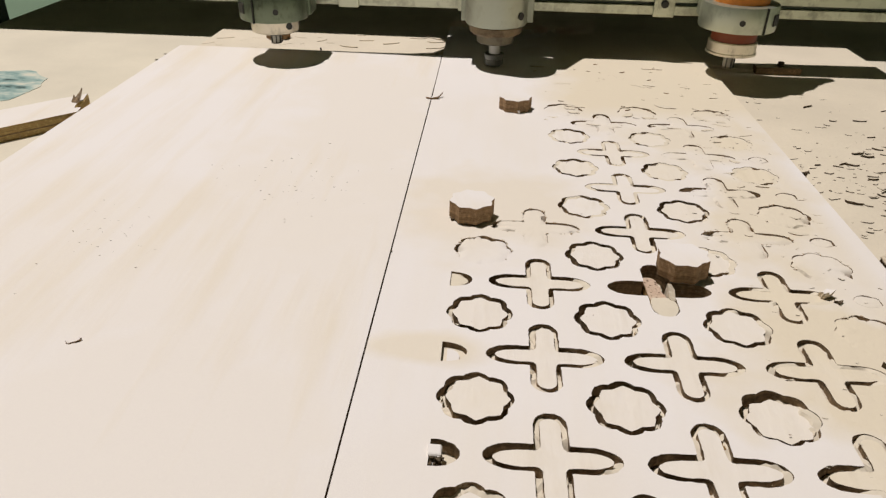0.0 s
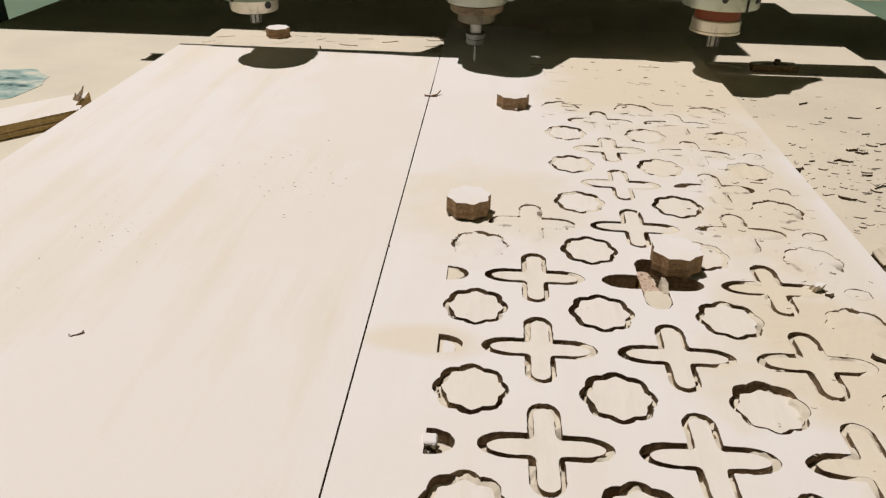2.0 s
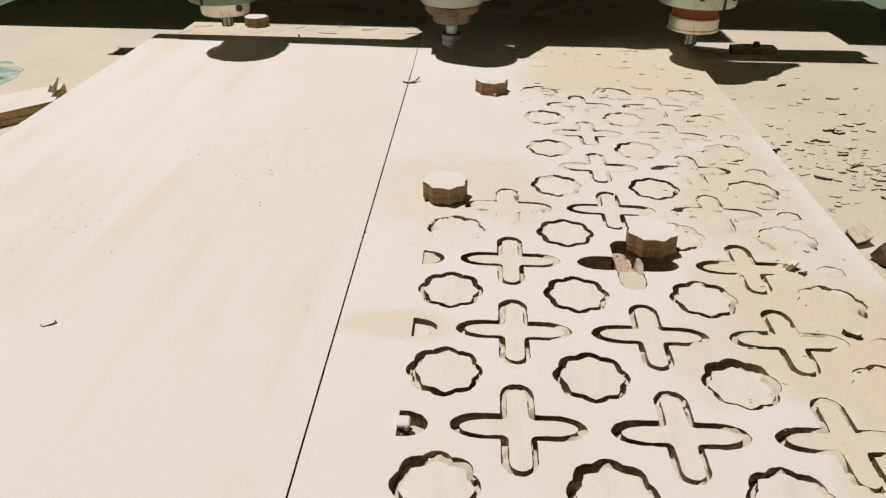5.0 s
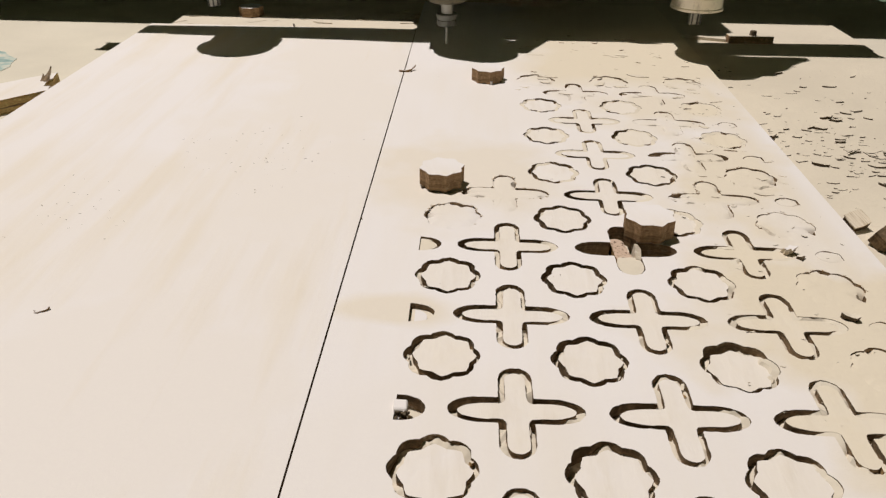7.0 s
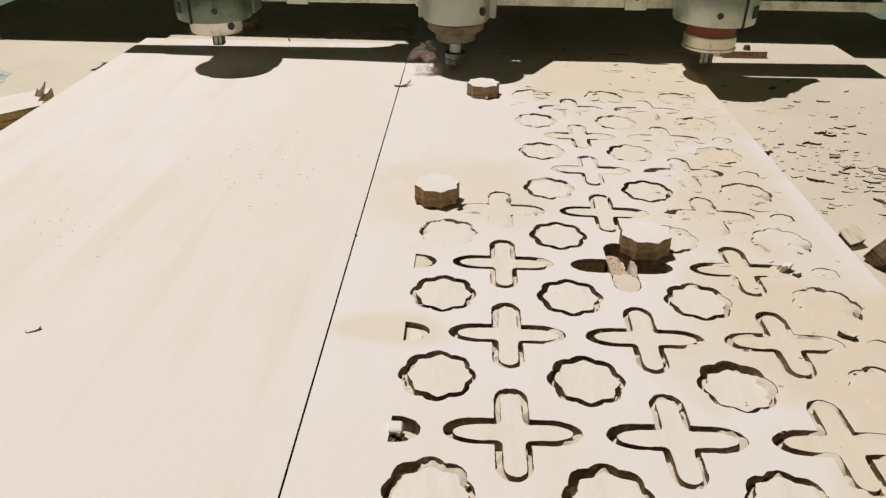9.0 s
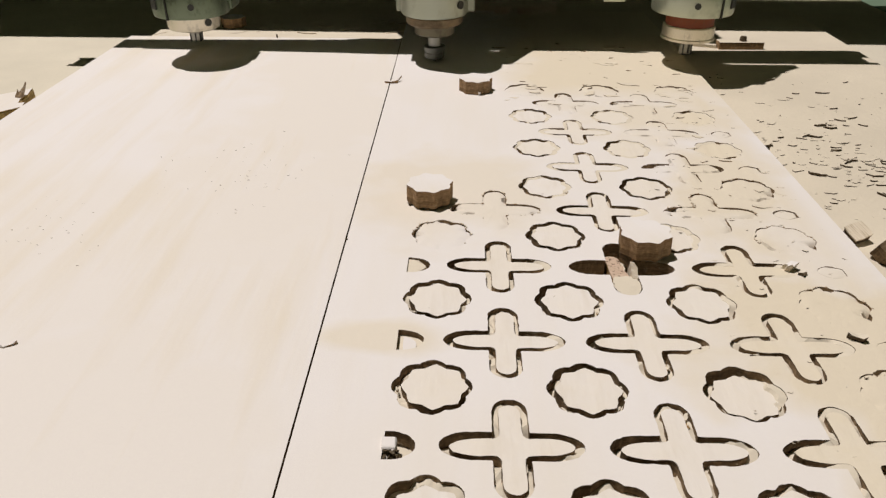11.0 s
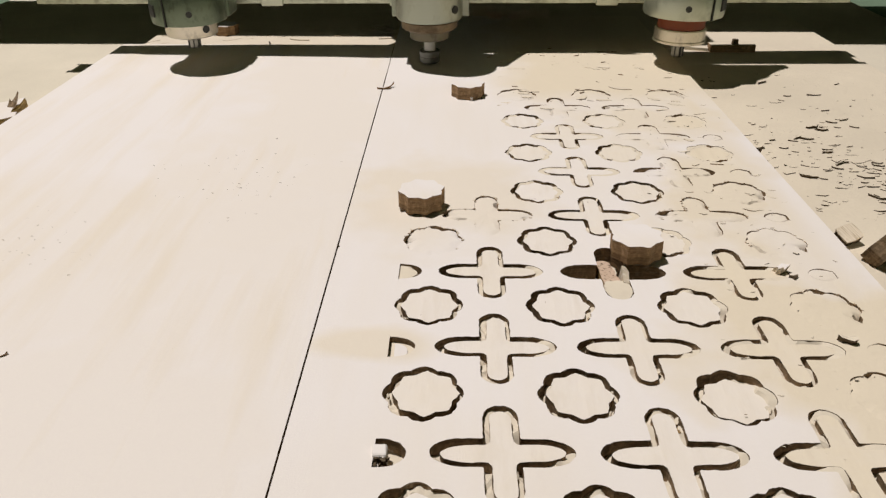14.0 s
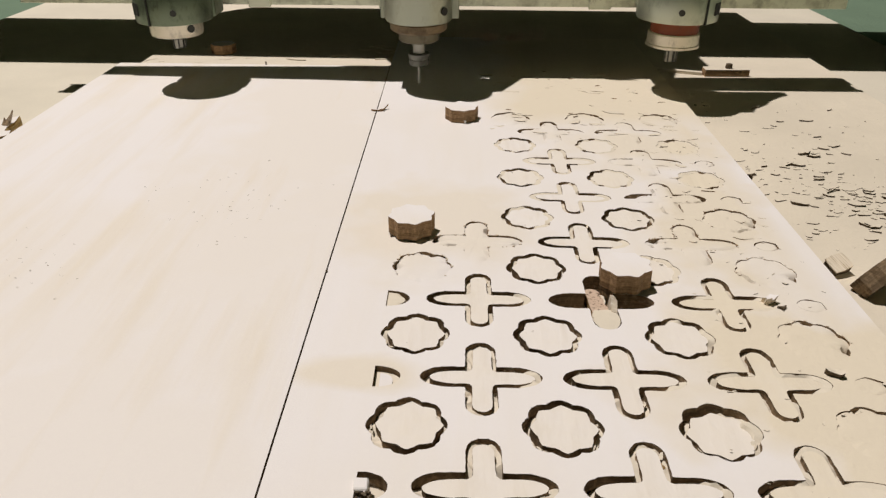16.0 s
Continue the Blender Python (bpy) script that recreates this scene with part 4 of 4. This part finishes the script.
    part("collar", lathe_bm([(0.032, 0.0405), (0.0350, 0.042), (0.0350, 0.0445), (0.0358, 0.045), (0.0363, 0.0585), (0.035, 0.0600)], 48, lx), M_CREAM, lsp, "dirty cream metal collar", True)
    shaft_end(lsp, lx, 0.0220, 0.0400)
    part("collar_hole", lathe_bm([(0.0052, 0.0), (0.0052, 0.0012)], 20), M_BLACK, lsp).matrix_basis = pose(lx + 0.0360 * math.sin(radians(50)), -0.0360 * math.cos(radians(50)), 0.0530, 90, 0, 50)

    # right spindle
    rx = 0.3555
    rsp = part("right_spindle", lathe_bm([(0.0395, 0.075), (0.0395, 0.126), (0.035, 0.130)], 48, rx), M_ORANGE, root, "orange spindle without a collet nut", True)
    clamp_ring(rsp, rx, 0.0680, 0.106, 0.0550, False)
    # unseen plate, added to widen the right spindle's cast shadow
    part("shadow_plate", prism_bm([(rx, -0.030), (rx + 0.040, -0.026), (rx + 0.050, -0.008), (rx + 0.068, 0.004), (rx + 0.082, 0.024), (rx + 0.100, 0.040), (rx + 0.118, 0.052), (rx + 0.118, 0.066), (rx, 0.066)], 0.150, 0.165, 0, 0), M_GANTRY, rsp)
    part("red_ring", lathe_bm([(0.0315, 0.0500), (0.0325, 0.051), (0.0325, 0.068)], 48, rx), M_RED, rsp, "red rubber band", True)
    part("collar", lathe_bm([(0.032, 0.0300), (0.0365, 0.0315), (0.0365, 0.0345), (0.0352, 0.0355), (0.0352, 0.0490), (0.034, 0.0505)], 48, rx), M_CREAM, rsp, "dirty cream metal collar", True)
    shaft_end(rsp, rx, 0.0085, 0.0295)
    # bracket plates bolted to the beam
    for bx in (-0.06, 0.245, -0.25):
        br = part("bracket", box_bm(bx, bx + 0.032, by - 0.0075, by - 0.0035, 0.0665, 0.121, 0.001), M_RAIL, root)
        part("bolt", lathe_bm([(0.006, 0), (0.006, 0.003), (0.004, 0.004)], 20), M_BLACK, br).matrix_basis = pose(bx + 0.016, by - 0.0070, 0.0865, 90, 0, 0)
    return root


def gantry():
    root = new("gantry")
    tagged(root, "dark green steel gantry of the router machine", "gantry")
    part("cross_beam", prism_bm([(-1.25, 0.236), (-0.585, 0.236), (-0.58, 0.250), (-0.150, 0.243), (-0.128, 0.190), (0.235, 0.190), (0.340, 0.196), (0.340, 0.66), (-0.48, 0.66), (-0.56, 0.575), (-1.25, 0.575)], 0.155, 0.30, 0, 0), M_GANTRY, root)
    part("drive_housing", prism_bm([(0.342, 0.282), (1.05, 0.282), (1.05, 0.66), (0.342, 0.66)], 0.155, 0.30, 0, 0), M_GANTRY, root)
    part("side_leg", box_bm(-1.25, -1.12, 0.25, 0.53, -0.7, 0.153, 0.008), M_GANTRY, root)
    part("side_leg", box_bm(0.93, 1.05, 0.25, 0.53, -0.7, 0.153, 0.008), M_GANTRY, root)
    return root


CARRIAGE = carriage()
GANTRY = gantry()

# seconds, x, y, z of the middle spindle's nut
TOOL = [
    (0, 0.0019, 0.7716, 0.0010), (0.5, -0.0158, 0.7788, 0.0013), (1, -0.0211, 0.7822, 0.0137), (1.5, -0.0218, 0.7847, 0.0272),
    (2, -0.0246, 0.7632, 0.0305), (2.5, -0.0283, 0.7405, 0.0269), (3, -0.0279, 0.7385, 0.0133), (3.5, -0.0134, 0.7467, 0.0077),
    (4, -0.0279, 0.7383, 0.0064), (6.5, -0.0276, 0.7423, 0.0324), (7, -0.0280, 0.7113, 0.0336), (7.5, -0.0280, 0.7036, 0.0255),
    (8, -0.0269, 0.7023, 0.0156), (8.5, -0.0269, 0.6955, 0.0094), (9, -0.0070, 0.6790, 0.0085), (11.5, -0.0272, 0.7012, 0.0025),
    (12, -0.0154, 0.6797, 0.0012), (12.5, 0.0099, 0.6770, 0.0018), (13, 0.0190, 0.6974, 0.0022), (13.5, 0.0034, 0.7118, 0.0035),
    (14, -0.0214, 0.7116, 0.0027), (14.5, -0.0275, 0.7026, 0.0056), (15, -0.0271, 0.7039, 0.0150), (15.5, -0.0280, 0.6994, 0.0239),
    (16, -0.0290, 0.7029, 0.0328),
]


def chip_spray(name, label, count, seed, lobes):
    """Fine chips in the air; lobes: mean angle, its spread, reach, depth."""
    rng = random.Random(seed)
    bm = bmesh.new()
    for k in range(count):
        mean, spread, reach, depth = rng.choice(lobes)
        u = rng.random() ** 0.8
        a = rng.gauss(mean, spread)
        r = 0.006 + reach * u
        x, z = r * math.cos(a), max(0.0008, r * math.sin(a))
        y = rng.gauss(0, 0.0022 + depth * u)
        if noise.noise(Vector((x * 75, z * 75, 2.0 + seed))) < rng.uniform(-0.45, 0.25):
            continue
        w = rng.uniform(0.00025, 0.0007) * (1.3 - 0.6 * u)
        q = [Vector((rng.uniform(-1, 1), rng.uniform(-1, 1), rng.uniform(-1, 1))).normalized() * w for _ in range(4)]
        vs = [bm.verts.new(Vector((x, y, z)) + p) for p in q]
        for f in ((0, 1, 2), (0, 2, 3), (0, 3, 1), (1, 3, 2)):
            bm.faces.new([vs[i] for i in f])
    ob = link_mesh(name, bm, M_CHIPS)
    return tagged(ob, label, "wood chips", kind="stuff")


M_CHIPS = dust_mat("flying_chips", (0.74, 0.60, 0.49), 200, 0.001)
SPRAY = chip_spray("chip_spray", "fine brown chips thrown up beside the cutter", 9000, 21, [(2.35, 0.30, 0.050, 0.004)])
BURST = chip_spray("chip_burst", "cloud of fine brown chips bursting round the cutter", 24000, 5, [(0.30, 0.16, 0.085, 0.006), (0.30, 0.20, 0.075, 0.008), (2.80, 0.18, 0.080, 0.006), (2.5, 0.30, 0.085, 0.010), (1.6, 0.80, 0.085, 0.012)])
LYING = pose(-0.030, 0.985, 0.006, -85, 0, 0)
LYING_BURST = pose(0.10, 0.985, 0.006, -85, 0, 0)
SPRAY_ROWS = [
    (0.0, LYING), (3.1, LYING), (3.3, pose(-0.030, 0.765, 0.004, -35, 0, 0)), (3.5, pose(-0.024, 0.735, 0.002, 0, 0, 0)),
    (3.7, pose(-0.028, 0.780, 0.003, -40, 0, 0)), (4.0, LYING), (8.3, LYING), (8.6, pose(-0.028, 0.760, 0.000, -40, 0, 0)),
    (9.0, pose(-0.024, 0.655, -0.004, 0, 0, 0)), (9.3, pose(-0.020, 0.690, -0.004, -25, 0, 0)), (9.7, LYING), (16.0, LYING),
]
BURST_ROWS = [
    (0.0, LYING_BURST), (14.0, LYING_BURST), (14.2, pose(-0.020, 0.690, 0.001, -8, 0, 0)), (14.3, pose(-0.022, 0.680, 0.004, 0, 0, 0)),
    (14.4, pose(-0.024, 0.760, 0.003, -30, 0, 0)), (14.6, LYING_BURST), (16.0, LYING_BURST),
]


# ---- moves ----
def motions():
    walk(CARRIAGE, [(t, pose(x, y, z, 0, 0, 0.9)) for t, x, y, z in TOOL])
    walk(SPRAY, SPRAY_ROWS)
    walk(BURST, BURST_ROWS)
    walk(GANTRY, [(t, pose(0, y, 0)) for t, x, y, z in TOOL])


motions()
